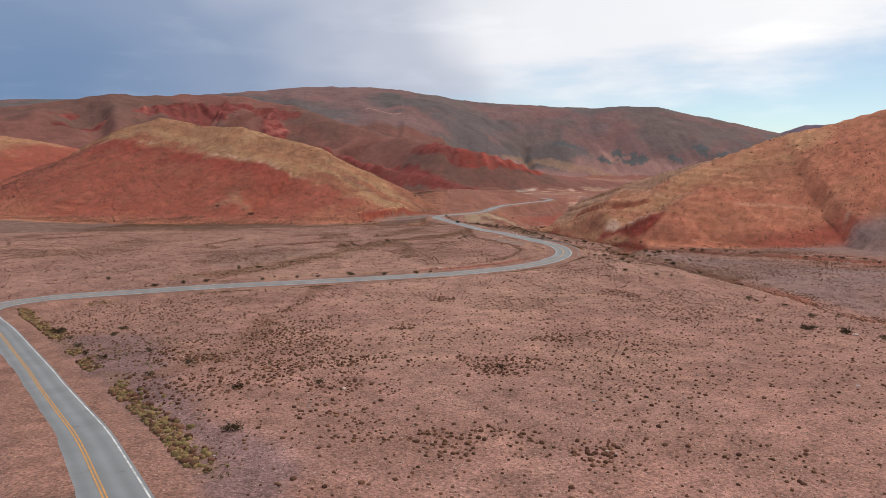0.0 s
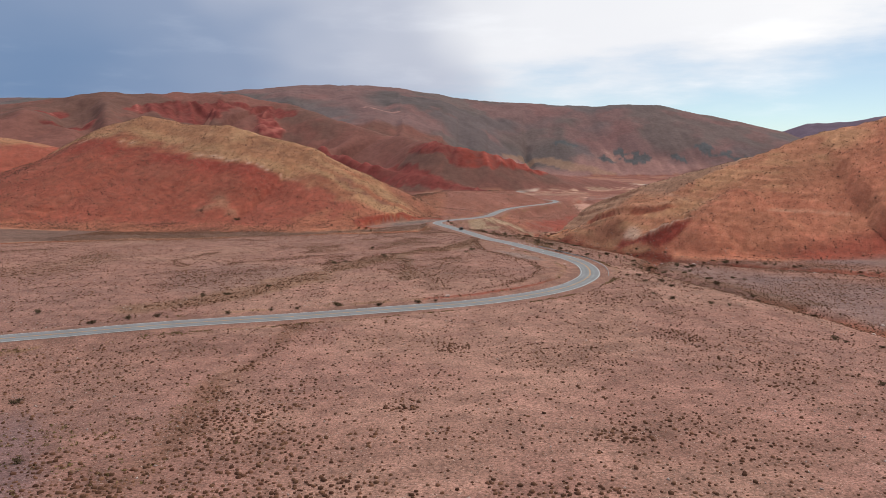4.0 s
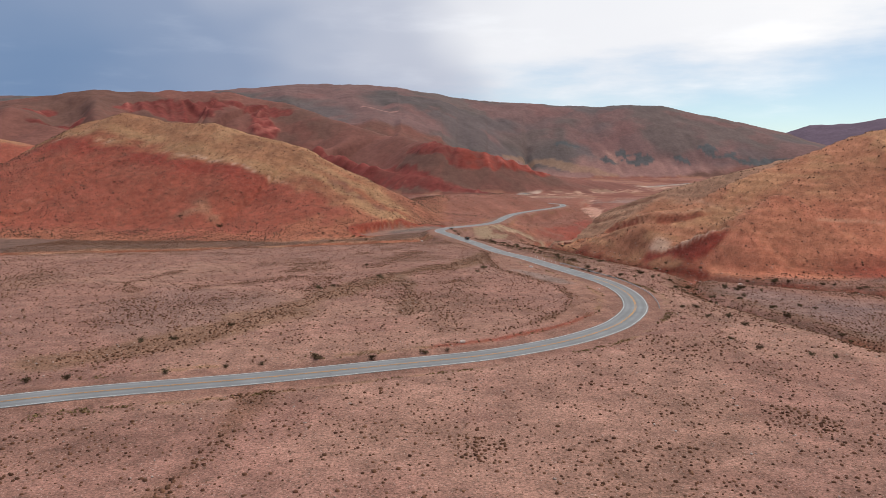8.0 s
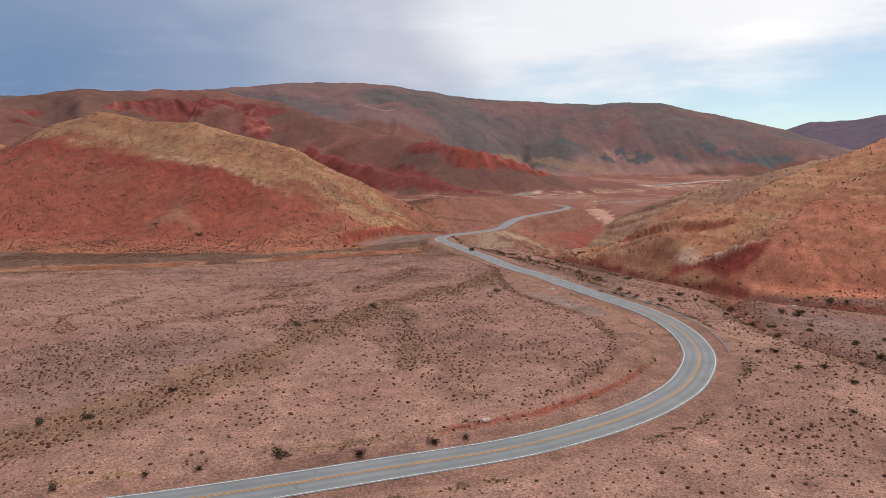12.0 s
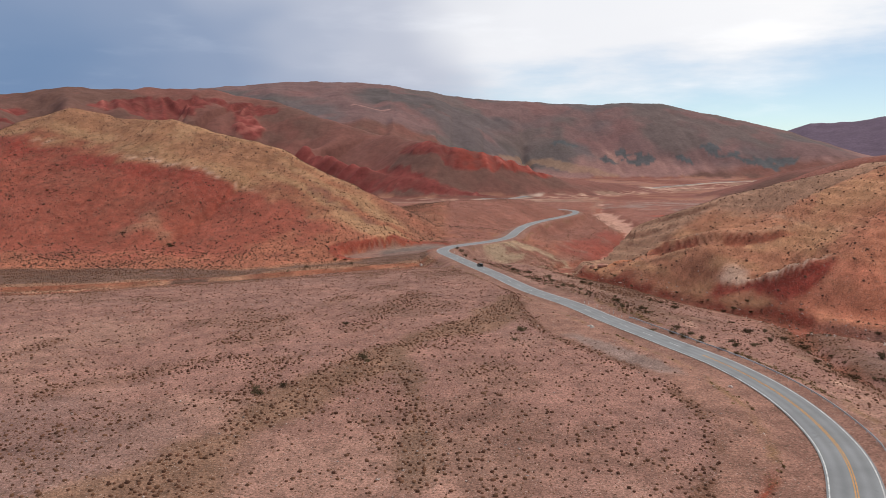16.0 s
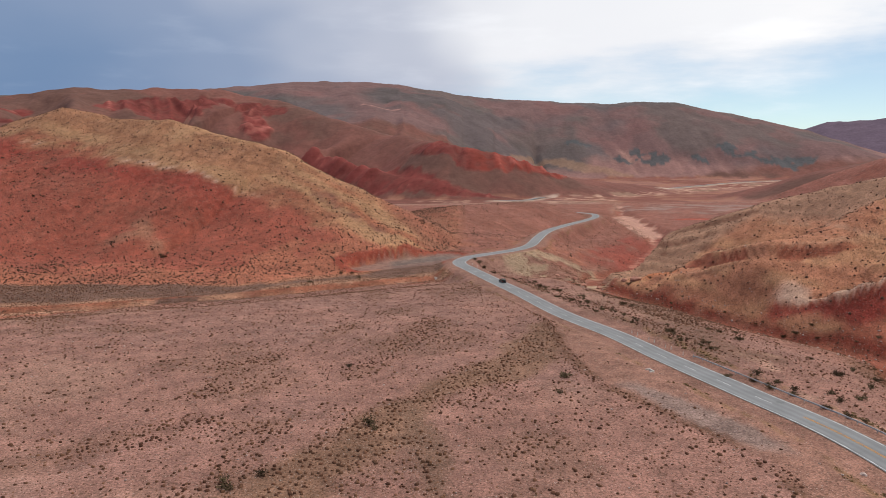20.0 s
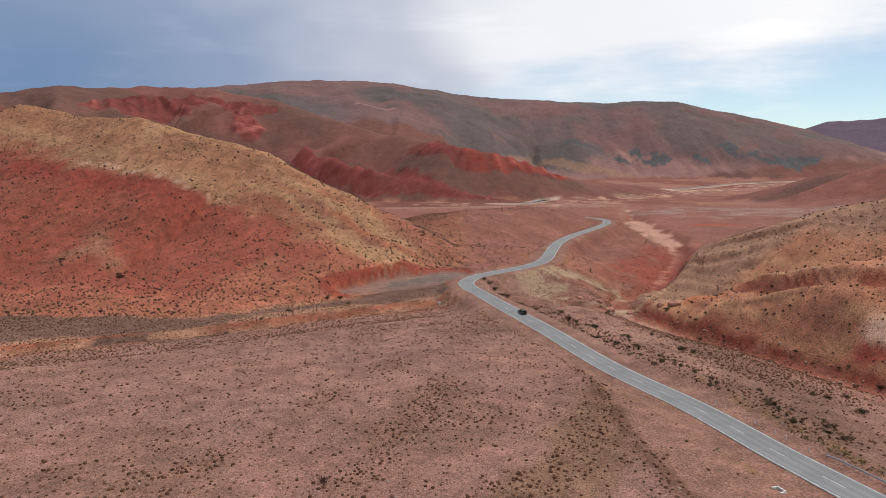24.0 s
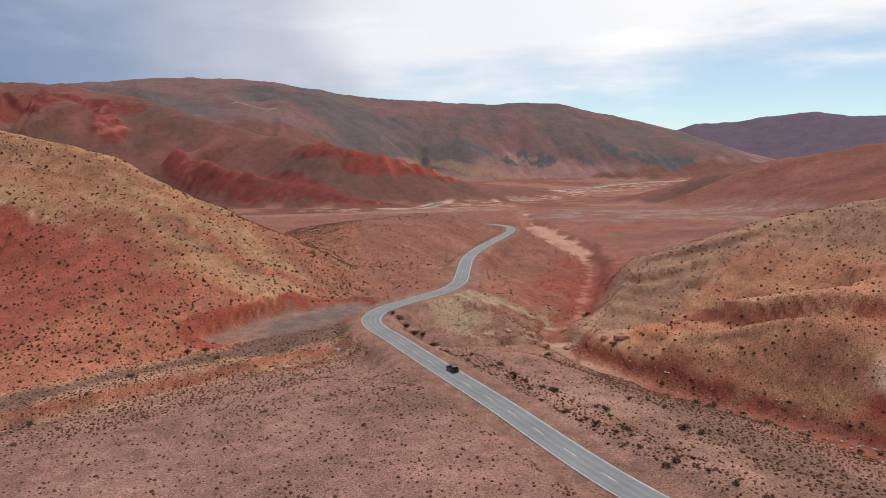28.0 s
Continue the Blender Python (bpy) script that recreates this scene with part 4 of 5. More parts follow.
def red_rock(x, y):
    """How far bright red beds crop out, 0 to 1, and their ribs."""
    n = fbm(x, y, 60, 4, 52)
    best, rib = np.zeros(x.shape), np.zeros(x.shape)
    for k, line in enumerate(RED_BEDS):
        d, _, (r, s) = along(x, y, measured(line))
        s = s + 7 * fbm(x, y, 50, 2, 53)
        ragged = lattice(s / 11, s * 0 + k + 30, 17) + 0.6 * lattice(s / 40, s * 0 + k + 50, 18) - 0.8
        m = smooth(0.5 + (r * (0.95 + 0.55 * n + 0.4 * ragged) - d) / 8)
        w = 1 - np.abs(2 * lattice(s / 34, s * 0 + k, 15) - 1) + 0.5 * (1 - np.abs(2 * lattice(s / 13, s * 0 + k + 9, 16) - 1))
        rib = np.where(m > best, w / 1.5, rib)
        best = np.maximum(best, m)
    return best, rib


rx = axis(-4300, -900, 1250, 4300, 5.2, 1.05, 13, -1500, 2100)
ry = axis(1336, 1340, 2250, 5300, 5.6, 1.02, 13, 1340, 3400)
RX, RY = np.meshgrid(rx, ry)
qx, qy = RX.ravel(), RY.ravel()
RZ = ground(qx.copy(), qy.copy()) + from_grid(DELTA, qx, qy)
red_m, red_rib = red_rock(qx, qy)
up_ = RZ - table(FLOOR_Z, qy)
RZ = RZ + red_m * (red_rib - 0.55) * (17 + 22 * fbm(qx, qy, 45, 3, 57)) * smooth(up_ / 14) - 7 * (1 - smooth((qy - 1340) / 26))


def range_shades(x, y, z):
    """Base colour of the ranges, some distance haze mixed in, and of the valley floor before them."""
    up = z - table(FLOOR_Z, y)
    n1, n2, n3 = fbm(x, y, 150, 4, 141), fbm(x, y, 42, 3, 142), fbm(x, y, 14, 2, 143)
    flow = from_grid(FLOW, x, y)
    c = np.repeat(rgb(126, 85, 77)[None, :], len(x), 0)
    c = blend(c, rgb(112, 82, 74), smooth(fbm(x, y, 260, 4, 51) * 4 + 0.3))
    c = blend(c, rgb(138, 90, 80), smooth(n2 * 3 - 0.3 + n1) * 0.3)
    c = blend(c, rgb(104, 82, 76), smooth((flow - 3.0 + n2) / 2.5) * 0.45)
    c = blend(c, rgb(130, 80, 74), smooth(n1 * 4 - 0.5 + n2) * (y < 2400) * 0.25)
    # the higher range behind, its greys tinted mauve for the haze of distance
    dk = smooth((y - 2390 - 0.12 * np.abs(x) + n1 * 90) / 60)
    e = np.repeat(rgb(104, 92, 92)[None, :], len(x), 0)
    e = blend(e, rgb(92, 84, 83), smooth((up - 230 + n1 * 120) / 60) * smooth((700 - x) / 200) * 0.8)
    e = blend(e, rgb(122, 95, 93), smooth(fbm(x, y, 420, 4, 55) * 4 + 0.2 + (x - 300) / 1400))
    e = blend(e, rgb(104, 94, 91), smooth(fbm(x, y, 300, 4, 58) * 5 - 0.2) * 0.7)
    e = blend(e, rgb(134, 94, 91), smooth(n1 * 4 - 0.6 + 0.3 * n2) * 0.4)
    low = smooth((78 + 70 * n1 - up) / 40) * smooth((x - 60) / 200)
    e = blend(e, blend(np.repeat(rgb(162, 124, 117)[None, :], len(x), 0), rgb(136, 100, 96), smooth(n2 * 5)).mean(0), low * 0.92)
    e = blend(e, rgb(176, 138, 124), low * smooth((flow - 2.4 + 2 * n2) / 2) * smooth(n1 * 3 + 0.6) * 0.7)
    c = c * (1 - dk[:, None]) + e * dk[:, None]
    for line in SLATE_BEDS:
        d, _, (r,) = along(x, y, line)
        c = blend(c, rgb(88, 90, 92), smooth(0.5 + (r * (1 + 2.2 * n2 + 1.2 * n3) - d) / 9) * 0.92)
    d, _, (r,) = along(x, y, TAN_BED)
    c = blend(c, rgb(158, 124, 102), smooth(0.5 + (r * (1.05 + 0.7 * n2) - d) / 12) * 0.6)
    d, _, (r,) = along(x, y, PINK_BED)
    c = blend(c, rgb(176, 132, 124), smooth(0.5 + (r * (1 + 2.4 * n2) - d) / 6) * 0.85)
    m, rib = red_rock(x, y)
    hot = smooth((y - 1560) / 30) * smooth((x - 120) / 60) * (y < 1900)
    r = blend(np.repeat(rgb(136, 68, 64)[None, :], len(x), 0), rgb(160, 74, 62), hot * 0.85)
    r = r * (0.9 + 0.35 * n3 + 0.25 * n2)[:, None]
    # rib shading put into the colour: grooves darkened, crests paled
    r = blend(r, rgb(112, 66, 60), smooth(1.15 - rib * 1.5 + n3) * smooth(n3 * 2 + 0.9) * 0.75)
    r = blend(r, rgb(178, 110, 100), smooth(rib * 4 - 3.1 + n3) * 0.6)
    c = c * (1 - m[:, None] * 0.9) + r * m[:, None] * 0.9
    # distance haze painted over the farthest range
    c = blend(c, HAZE_BLUE, smooth((x + 0.35 * y - 3250) / 150))
    # valley floor: dusty red flats, pale braided beds
    fl = smooth((7 + n2 * 8 - up) / 6) * (y < 2600)
    f = np.repeat(rgb(152, 108, 97)[None, :], len(x), 0)
    f = blend(f, rgb(134, 87, 77), smooth(n1 * 4 + 0.6))
    f = blend(f, rgb(118, 76, 68), smooth((230 - x + 0.2 * (y - 1400) + n1 * 60) / 60) * 0.9)
    f = blend(f, rgb(158, 114, 94), smooth(n2 * 5 - 0.4) * 0.6)
    d, side, _ = along(x, y, FAR_ROAD)
    s = np.where(side > 0, d, -d)
    f = blend(f, rgb(196, 158, 138), smooth(n3 * 3 + n2 * 3 - 0.1) * smooth((60 - np.abs(s + 78 + n1 * 40)) / 20) * 0.85)
    f = blend(f, rgb(200, 176, 160), smooth((20 - d) / 6) * 0.85)
    f = blend(f, rgb(104, 78, 66), smooth(n2 * 5 - 0.9) * smooth((70 - np.abs(s + 75)) / 20) * 0.6)
    c = c * (1 - fl[:, None]) + f * fl[:, None]
    return np.clip(c * (0.96 + 0.07 * n3 + 0.08 * n2)[:, None], 0.01, 0.9)


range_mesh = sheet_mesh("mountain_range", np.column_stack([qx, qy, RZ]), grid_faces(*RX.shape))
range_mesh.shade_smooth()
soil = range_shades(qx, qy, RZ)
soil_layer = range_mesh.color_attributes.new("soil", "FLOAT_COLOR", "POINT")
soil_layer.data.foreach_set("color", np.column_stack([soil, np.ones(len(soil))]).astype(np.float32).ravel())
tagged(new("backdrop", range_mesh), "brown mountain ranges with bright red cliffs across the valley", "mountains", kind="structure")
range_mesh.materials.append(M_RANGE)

# ---- road ----
def ribbon(name, line, near, far_, lift, mat, across=True):
    """A strip of the road from near to far_ metres left of its middle."""
    p = np.asarray(line, float)
    t = np.gradient(p, axis=0)
    t /= np.linalg.norm(t, axis=1)[:, None]
    n = np.stack([-t[:, 1], t[:, 0]], 1)
    z = table(ROAD_Z, p[:, 1]) + lift
    k = 5 if across else 2
    s = np.linspace(near, far_, k)
    v = np.stack([np.column_stack([p + n * o, z]) for o in s], 1).reshape(-1, 3)
    me = sheet_mesh(name, v, grid_faces(len(p), k)[:, ::-1])
    if across:
        lay = me.uv_layers.new(name="across")
        idx = np.empty(len(me.loops), np.int32)
        me.loops.foreach_get("vertex_index", idx)
        lay.data.foreach_set("uv", np.column_stack([s[idx % k], idx // k * 3.0]).astype(np.float32).ravel())
    me.materials.append(mat)
    return me


def strip(line, a, b):
    """The part of a line between a and b metres along it."""
    s = np.concatenate([[0], np.cumsum(np.hypot(*np.diff(line, axis=0).T))])
    q = np.linspace(a, b, max(2, int((b - a) / 3.0)))
    return np.column_stack([np.interp(q, s, line[:, 0]), np.interp(q, s, line[:, 1])])


def at_road(q, off=0.0):
    """Place and heading on the road q metres along it, off metres left of its middle."""
    a, b = strip(road_line, q, q + 0.5)[[0, -1]]
    t = (b - a) / np.hypot(*(b - a))
    return a[0] - t[1] * off, a[1] + t[0] * off, math.atan2(t[1], t[0])


def road_at_y(y, lo=0.0, hi=1e9):
    s = np.concatenate([[0], np.cumsum(np.hypot(*np.diff(road_line, axis=0).T))])
    m = (s >= lo) & (s <= hi)
    return s[m][np.argmin(np.abs(road_line[m, 1] - y))]


road = tagged(new("road", ribbon("road", road_line, -3.65, 3.65, 0.06, M_ROAD)), "grey asphalt two-lane mountain road", "road", kind="structure")
far_road = tagged(new("road", ribbon("far_road", far_road_line, -4, 4, 0.6, M_ROAD)), "pale grey road far down the valley", "road", kind="structure")
ROAD_LEN = float(np.sum(np.hypot(*np.diff(road_line, axis=0).T)))


def marking(name, mesh, label=""):
    ob = new(name, mesh)
    ob.parent = road
    if label:
        ob["label"] = label
    return ob


for off in (-3.3, 3.3):
    marking("edge_line", ribbon("edge_line", strip(road_line, 0, ROAD_LEN - 60), off - 0.09, off + 0.09, 0.085, M_WHITE_LINE, False), "worn white edge line")
BEND_END = road_at_y(352)
for off in (-0.16, 0.16):
    marking("centre_line", ribbon("centre_line", strip(road_line, 0, BEND_END), off - 0.085, off + 0.085, 0.085, M_YELLOW_LINE, False), "orange-yellow double centre line")
q = BEND_END + 8
while q < road_at_y(575):
    marking("dash", ribbon("dash", strip(road_line, q, q + 4.5), -0.08, 0.08, 0.085, M_WHITE_LINE, False))
    q += 12.0

# ---- builders ----
def part(name, bm, material, parent=None, label=""):
    me = bpy.data.meshes.new(name)
    bm.to_mesh(me)
    bm.free()
    me.materials.append(material)
    ob = new(name, me)
    if parent:
        ob.parent = parent
    if label:
        ob["label"] = label
    return ob


def box(bm, x0, x1, y0, y1, z0, z1, taper=0.0, bevel=0.0):
    """A box; taper narrows its top; bevel rounds it."""
    t = taper
    v = [bm.verts.new(p) for p in ((x0, y0, z0), (x1, y0, z0), (x1, y1, z0), (x0, y1, z0), (x0 + t, y0 + t, z1), (x1 - t, y0 + t, z1), (x1 - t, y1 - t, z1), (x0 + t, y1 - t, z1))]
    f = [bm.faces.new([v[i] for i in q]) for q in ((3, 2, 1, 0), (4, 5, 6, 7), (0, 1, 5, 4), (1, 2, 6, 5), (2, 3, 7, 6), (3, 0, 4, 7))]
    if bevel:
        bmesh.ops.bevel(bm, geom=list({e for q in f for e in q.edges}), offset=bevel, segments=2, affect="EDGES", profile=0.6)
    return v


def loft(bm, rings, cap=True):
    """Skin between rings of points."""
    rows = [[bm.verts.new(p) for p in r] for r in rings]
    n = len(rows[0])
    for a, b in zip(rows[:-1], rows[1:]):
        for i in range(n):
            bm.faces.new((a[i], a[(i + 1) % n], b[(i + 1) % n], b[i]))
    if cap:
        bm.faces.new(rows[0][::-1])
        bm.faces.new(rows[-1])
    return rows


def tube(bm, a, b, r0, r1, sides=5):
    a, b = Vector(a), Vector(b)
    q = (b - a).to_track_quat("Z", "Y")
    loft(bm, [[p + q @ Vector((r * math.cos(k * math.tau / sides), r * math.sin(k * math.tau / sides), 0)) for k in range(sides)] for p, r in ((a, r0), (b, r1))])


# ---- scattered growth and stones ----
def ground_z(x, y):
    i, j = np.searchsorted(gx, x) - 1, np.searchsorted(gy, y) - 1
    u, v = (x - gx[i]) / (gx[i + 1] - gx[i]), (y - gy[j]) / (gy[j + 1] - gy[j])
    return GZ[j, i] * (1 - u) * (1 - v) + GZ[j, i + 1] * u * (1 - v) + GZ[j + 1, i] * (1 - u) * v + GZ[j + 1, i + 1] * u * v


def growth(x, y):
    """Shrubs for each square metre of plain, and of hillside."""
    z = ground_z(x, y)
    n1, n2 = fbm(x, y, 46, 4, 91), fbm(x, y, 12, 3, 92)
    plain = 0.58 + 0.22 * smooth(n1 * 6 - 0.7 + n2 * 1.5) + 0.16 * smooth(n2 * 5 - 0.9)
    plain = plain * (0.9 + 0.1 * smooth((y - 220) / 60))
    for line, w, k in ((CHANNEL, 7, 1.2), (BRANCH, 4, 0.8), (TRACK, 3.5, 1.6)):
        d, _, _ = along(x, y, line)
        plain = plain + k * smooth((w + n2 * 10 - d) / 5)
    for line in BANDS:
        d, _, _ = along(x, y, line)
        plain = plain + 1.2 * smooth((3.5 + n2 * 9 - d) / 3)
    plain = plain + 0.45 * smooth((30 - np.hypot(x + 66, (y - 300) * 0.8) + n2 * 20) / 14)
    plain = plain + 0.5 * smooth((22 - np.hypot((x + 22) * 0.9, (y - 125) * 0.5) + n2 * 26) / 14)
    for px_, py_, r in ((17, 112, 9), (12, 192, 5), (28, 135, 4), (16, 80, 6), (23, 75, 7), (8, 79, 5), (36, 84, 4), (67, 203, 6), (1, 152, 4), (-16, 118, 9), (12, 121, 4)):
        plain = plain + 1.1 * smooth((r + n2 * 8 - np.hypot(x - px_, y - py_)) / 4)
    dg, sg, _ = along(x, y, GULLY)
    df, sf, _ = along(x, y, FOOT)
    nf, ng = np.where(sf > 0, df, -df), np.where(sg > 0, dg, -dg)
    band = smooth(0.5 - nf / 3) * smooth((ng + 26 + n2 * 16) / 10) * (x < 40) * (y > 380)
    plain = plain + 1.2 * band
    da, sa, _ = along(x, y, ARROYO)
    plain = plain + (y > 120) * (0.3 * smooth((34 - da) / 14) * smooth(n2 * 4 + 0.5) + 0.1 * smooth((9 - np.abs(da - 8)) / 5))
    dq, _, _ = along(x, y, SIDE_STREAM)
    plain = plain + 0.45 * smooth((9 + n2 * 12 - dq) / 5) * (y > 150) * (y < 430)
    plain = plain + 0.5 * smooth((18 + n2 * 12 - np.abs(x - 98)) / 8) * smooth((y - 420) / 20) * smooth((570 - y) / 30)
    d, side, _ = along(x, y, road_pts)
    dr, sr, _ = along(x, y, RIM)
    inside = np.where(sr < 0, dr, -dr) + n2 * 3
    edge = np.abs(inside + 0.5)
    strip_ = smooth(0.5 + inside / 1.5) * (side > 0) * smooth((y - 268) / 10) * smooth((505 - y) / 15) * (d < 40)
    plain = plain * (1 - 0.75 * strip_)
    plain = plain + 0.8 * smooth((2.6 - edge) / 2) * (side > 0) * smooth((y - 262) / 10) * smooth((510 - y) / 10) * (d < 40)
    plain = plain + 1.1 * smooth((6 - np.abs(d - 14)) / 4) * (side < 0) * smooth((y - 390) / 30) * smooth((600 - y) / 30)
    hill = smooth(nf / 3) * smooth((36 + 0.1 * (y - 600) - x) / 12) * (y > 500) * (y < 900) * (x > -430)
    hill_d = (0.26 + 0.10 * smooth((60 - nf) / 40) + 0.14 * smooth(n2 * 5)) * hill
    rh = (sa < 0) * smooth((da - 8) / 4) * smooth((y - 400 - 0.35 * np.clip(200 - x, 0, 100)) / 15) * (y < 760)
    hill_d = hill_d + (0.34 + 0.2 * smooth(n2 * 5)) * rh
    back = smooth((y - 635) / 20) * (x > 12) * (sa > 0) * (y < 1050)
    hill_d = hill_d + (0.12 + 0.1 * smooth(n2 * 5)) * back
    bare = smooth((d - 7.5) / 3)
    dl, _, (zl, w) = along(x, y, LAYBY)
    bare = bare * smooth((dl - w - 1) / 3) * smooth((da - 2) / 3)
    plain = plain * (1 - np.clip(hill + rh + back, 0, 1)) * bare
    return plain, hill_d * bare


rng = np.random.default_rng(11)


def sow(x0, x1, y0, y1, cell, which):
    """Places about cell metres apart, thinned out to the growth there."""
    x, y = np.meshgrid(np.arange(x0, x1, cell), np.arange(y0, y1, cell))
    x, y = x.ravel(), y.ravel()
    x, y = x + rng.uniform(-0.48, 0.48, len(x)) * cell, y + rng.uniform(-0.48, 0.48, len(x)) * cell
    g = growth(x, y)[which]
    keep = rng.uniform(0, 1, len(x)) < g * cell * cell
    return x[keep], y[keep], g[keep]


def mounds(name, x, y, r, k, high, mat, label, full=True):
    """One object of many low ragged cushions, k points round."""
    n = len(x)
    z = ground_z(x, y)
    a = rng.uniform(0, math.tau, (n, 1)) + np.arange(k)[None] * math.tau / k
    low, mid = rng.uniform(0.6, 1.15, (n, k)), rng.uniform(0.55, 1.1, (n, k))
    ring0 = np.stack([low * np.cos(a), low * np.sin(a), np.full((n, k), -0.25)], -1)
    ring1 = np.stack([mid * np.cos(a + 0.5), mid * np.sin(a + 0.5), high * rng.uniform(0.4, 0.85, (n, k))], -1)
    top = np.stack([rng.normal(0, 0.25, (n, 1)), rng.normal(0, 0.25, (n, 1)), high * rng.uniform(0.9, 1.25, (n, 1))], -1)
    rows = [ring0, ring1, top] if full else [ring0 * 1.15, top]
    v = np.concatenate(rows, 1) * r[:, None, None] + np.stack([x, y, z], -1)[:, None, :]
    f = []
    for q in range(k):
        w = (q + 1) % k
        f += [(q, w, k + q), (w, k + w, k + q), (k + q, k + w, 2 * k)] if full else [(q, w, k)]
    f = np.array(f)
    me = sheet_mesh(name, v.reshape(-1, 3), (f[None] + v.shape[1] * np.arange(n)[:, None, None]).reshape(-1, 3))
    me.materials.append(mat)
    return tagged(new(name, me), label, "shrub", kind="stuff")


def tufts(name, x, y, r, k, flat, mat, label, big=1.0):
    """One object of many small leafy clumps, each of k ragged leaves."""
    n = len(x)
    z = ground_z(x, y)
    a, e = rng.uniform(0, math.tau, (n, k)), np.arcsin(rng.uniform(0.05, 1, (n, k)))
    rad = r[:, None] * rng.uniform(0.35, 0.95, (n, k))
    c = np.stack([x[:, None] + rad * np.cos(a) * np.cos(e), y[:, None] + rad * np.sin(a) * np.cos(e), z[:, None] - 0.04 + rad * np.sin(e) * flat], -1)
    off = rng.normal(0, 1, (n, k, 3, 3))
    off /= np.linalg.norm(off, axis=-1, keepdims=True)
    v = c[:, :, None, :] + off * (r[:, None, None, None] * rng.uniform(0.36, 0.68, (n, k, 1, 1)) * big) * np.array([1, 1, 0.8])
    v = v.reshape(-1, 3)
    me = sheet_mesh(name, v, np.arange(len(v)).reshape(-1, 3))
    me.materials.append(mat)
    return tagged(new(name, me), label, "shrub", kind="stuff")


def sprinkle(name, x, y, size, k, high, mat, label, small):
    """Larger plants as full cushions, the small ones as plain tufts."""
    m = size > small
    mounds(name, x[m], y[m], size[m], k, high, mat, label)
    mounds("small_" + name, x[~m], y[~m], size[~m] * 1.05, k, high, mat, "tiny " + label, False)


x, y, g = sow(-210, 240, 55, 240, 0.85, 0)
size = (0.112 * np.exp(rng.normal(0, 0.5, len(x))) + 0.05) * (0.8 + 0.7 * np.clip(g - 0.4, 0, 0.8))
size = np.minimum(np.where(rng.uniform(0, 1, len(x)) < 0.03, size * 1.6, size), 0.38)
sprinkle("shrubs", x, y, size, 5, 0.8, M_SHRUB, "brown desert shrubs dotted over the near plain", 0.18)
big_ones = size > 0.2
tufts("shrub_twigs", x[big_ones], y[big_ones], size[big_ones] * 1.05, 6, 0.95, M_SHRUB, "dry brown twigs of the low desert shrubs", 0.55)
x, y, g = sow(-210, 240, 240, 640, 0.95, 0)
size = (0.12 * np.exp(rng.normal(0, 0.5, len(x))) + 0.05) * (0.85 + 0.6 * np.clip(g - 0.4, 0, 0.8))
size = np.minimum(np.where(rng.uniform(0, 1, len(x)) < 0.03, size * 1.7, size), 0.42)
sprinkle("shrubs", x, y, size, 4, 0.8, M_SHRUB, "brown desert shrubs dotted over the far plain", 0.24)
big_ones = size > 0.24
tufts("shrub_twigs", x[big_ones], y[big_ones], size[big_ones] * 1.08, 6, 0.95, M_SHRUB, "dry brown twigs of the shrubs on the far plain", 0.55)
x, y, g = sow(-430, 330, 405, 1050, 1.4, 1)
size = np.minimum(0.23 * np.exp(rng.normal(0, 0.5, len(x))) + 0.09, 0.95) * (1 - 0.2 * smooth((x - 20) / 60))
sprinkle("hill_shrubs", x, y, size, 3, 0.9, M_HILL_SHRUB, "dark shrubs speckling the red and tan hillsides", 0.42)
# yellow-brown growth on the slope below the first stretch of road
s_all = np.concatenate([[0], np.cumsum(np.hypot(*np.diff(road_line, axis=0).T))])
q = rng.uniform(12, 225, 2100)
cx, cy = np.interp(q, s_all, road_line[:, 0]), np.interp(q, s_all, road_line[:, 1])
tx, ty = np.interp(q + 1, s_all, road_line[:, 0]) - cx, np.interp(q + 1, s_all, road_line[:, 1]) - cy
off = -(8.0 + np.abs(rng.normal(0, 1.5, len(q))))
x, y = cx - ty * off, cy + tx * off
keep = fbm(x, y, 14, 3, 73) > -0.12
x, y = x[keep], y[keep]
pick = rng.uniform(0, 1, len(x)) < 0.68
mounds("grass_tufts", x[pick], y[pick], rng.uniform(0.2, 0.5, pick.sum()), 6, 0.9, M_TUFT, "yellow-green grass tufts on the slope below the road")
mounds("shrubs", x[~pick], y[~pick], rng.uniform(0.2, 0.55, (~pick).sum()), 6, 0.9, M_SHRUB, "brown shrubs on the slope below the road")
# straw tufts along the verges
q = rng.uniform(0, 560, 3600)
s_all = np.concatenate([[0], np.cumsum(np.hypot(*np.diff(road_line, axis=0).T))])
cx, cy = np.interp(q, s_all, road_line[:, 0]), np.interp(q, s_all, road_line[:, 1])
tx, ty = np.interp(q + 1, s_all, road_line[:, 0]) - cx, np.interp(q + 1, s_all, road_line[:, 1]) - cy
off = np.where(rng.uniform(0, 1, len(q)) < 0.75, -1, 1) * (8.6 + np.abs(rng.normal(0, 1.7, len(q))))
x, y = cx - ty * off, cy + tx * off
keep = fbm(x, y, 16, 3, 71) > -0.02
x, y = np.concatenate([x[keep], rng.normal(-52, 13, 700)]), np.concatenate([y[keep], rng.normal(135, 16, 700)])
d, _, _ = along(x, y, road_pts)
keep = (d > 7.6) & (fbm(x, y, 9, 3, 72) > -0.05)
tufts("grass_tufts", x[keep], y[keep], rng.uniform(0.18, 0.48, keep.sum()), 12, 1.0, M_TUFT, "yellow straw grass tufts along the road verge")


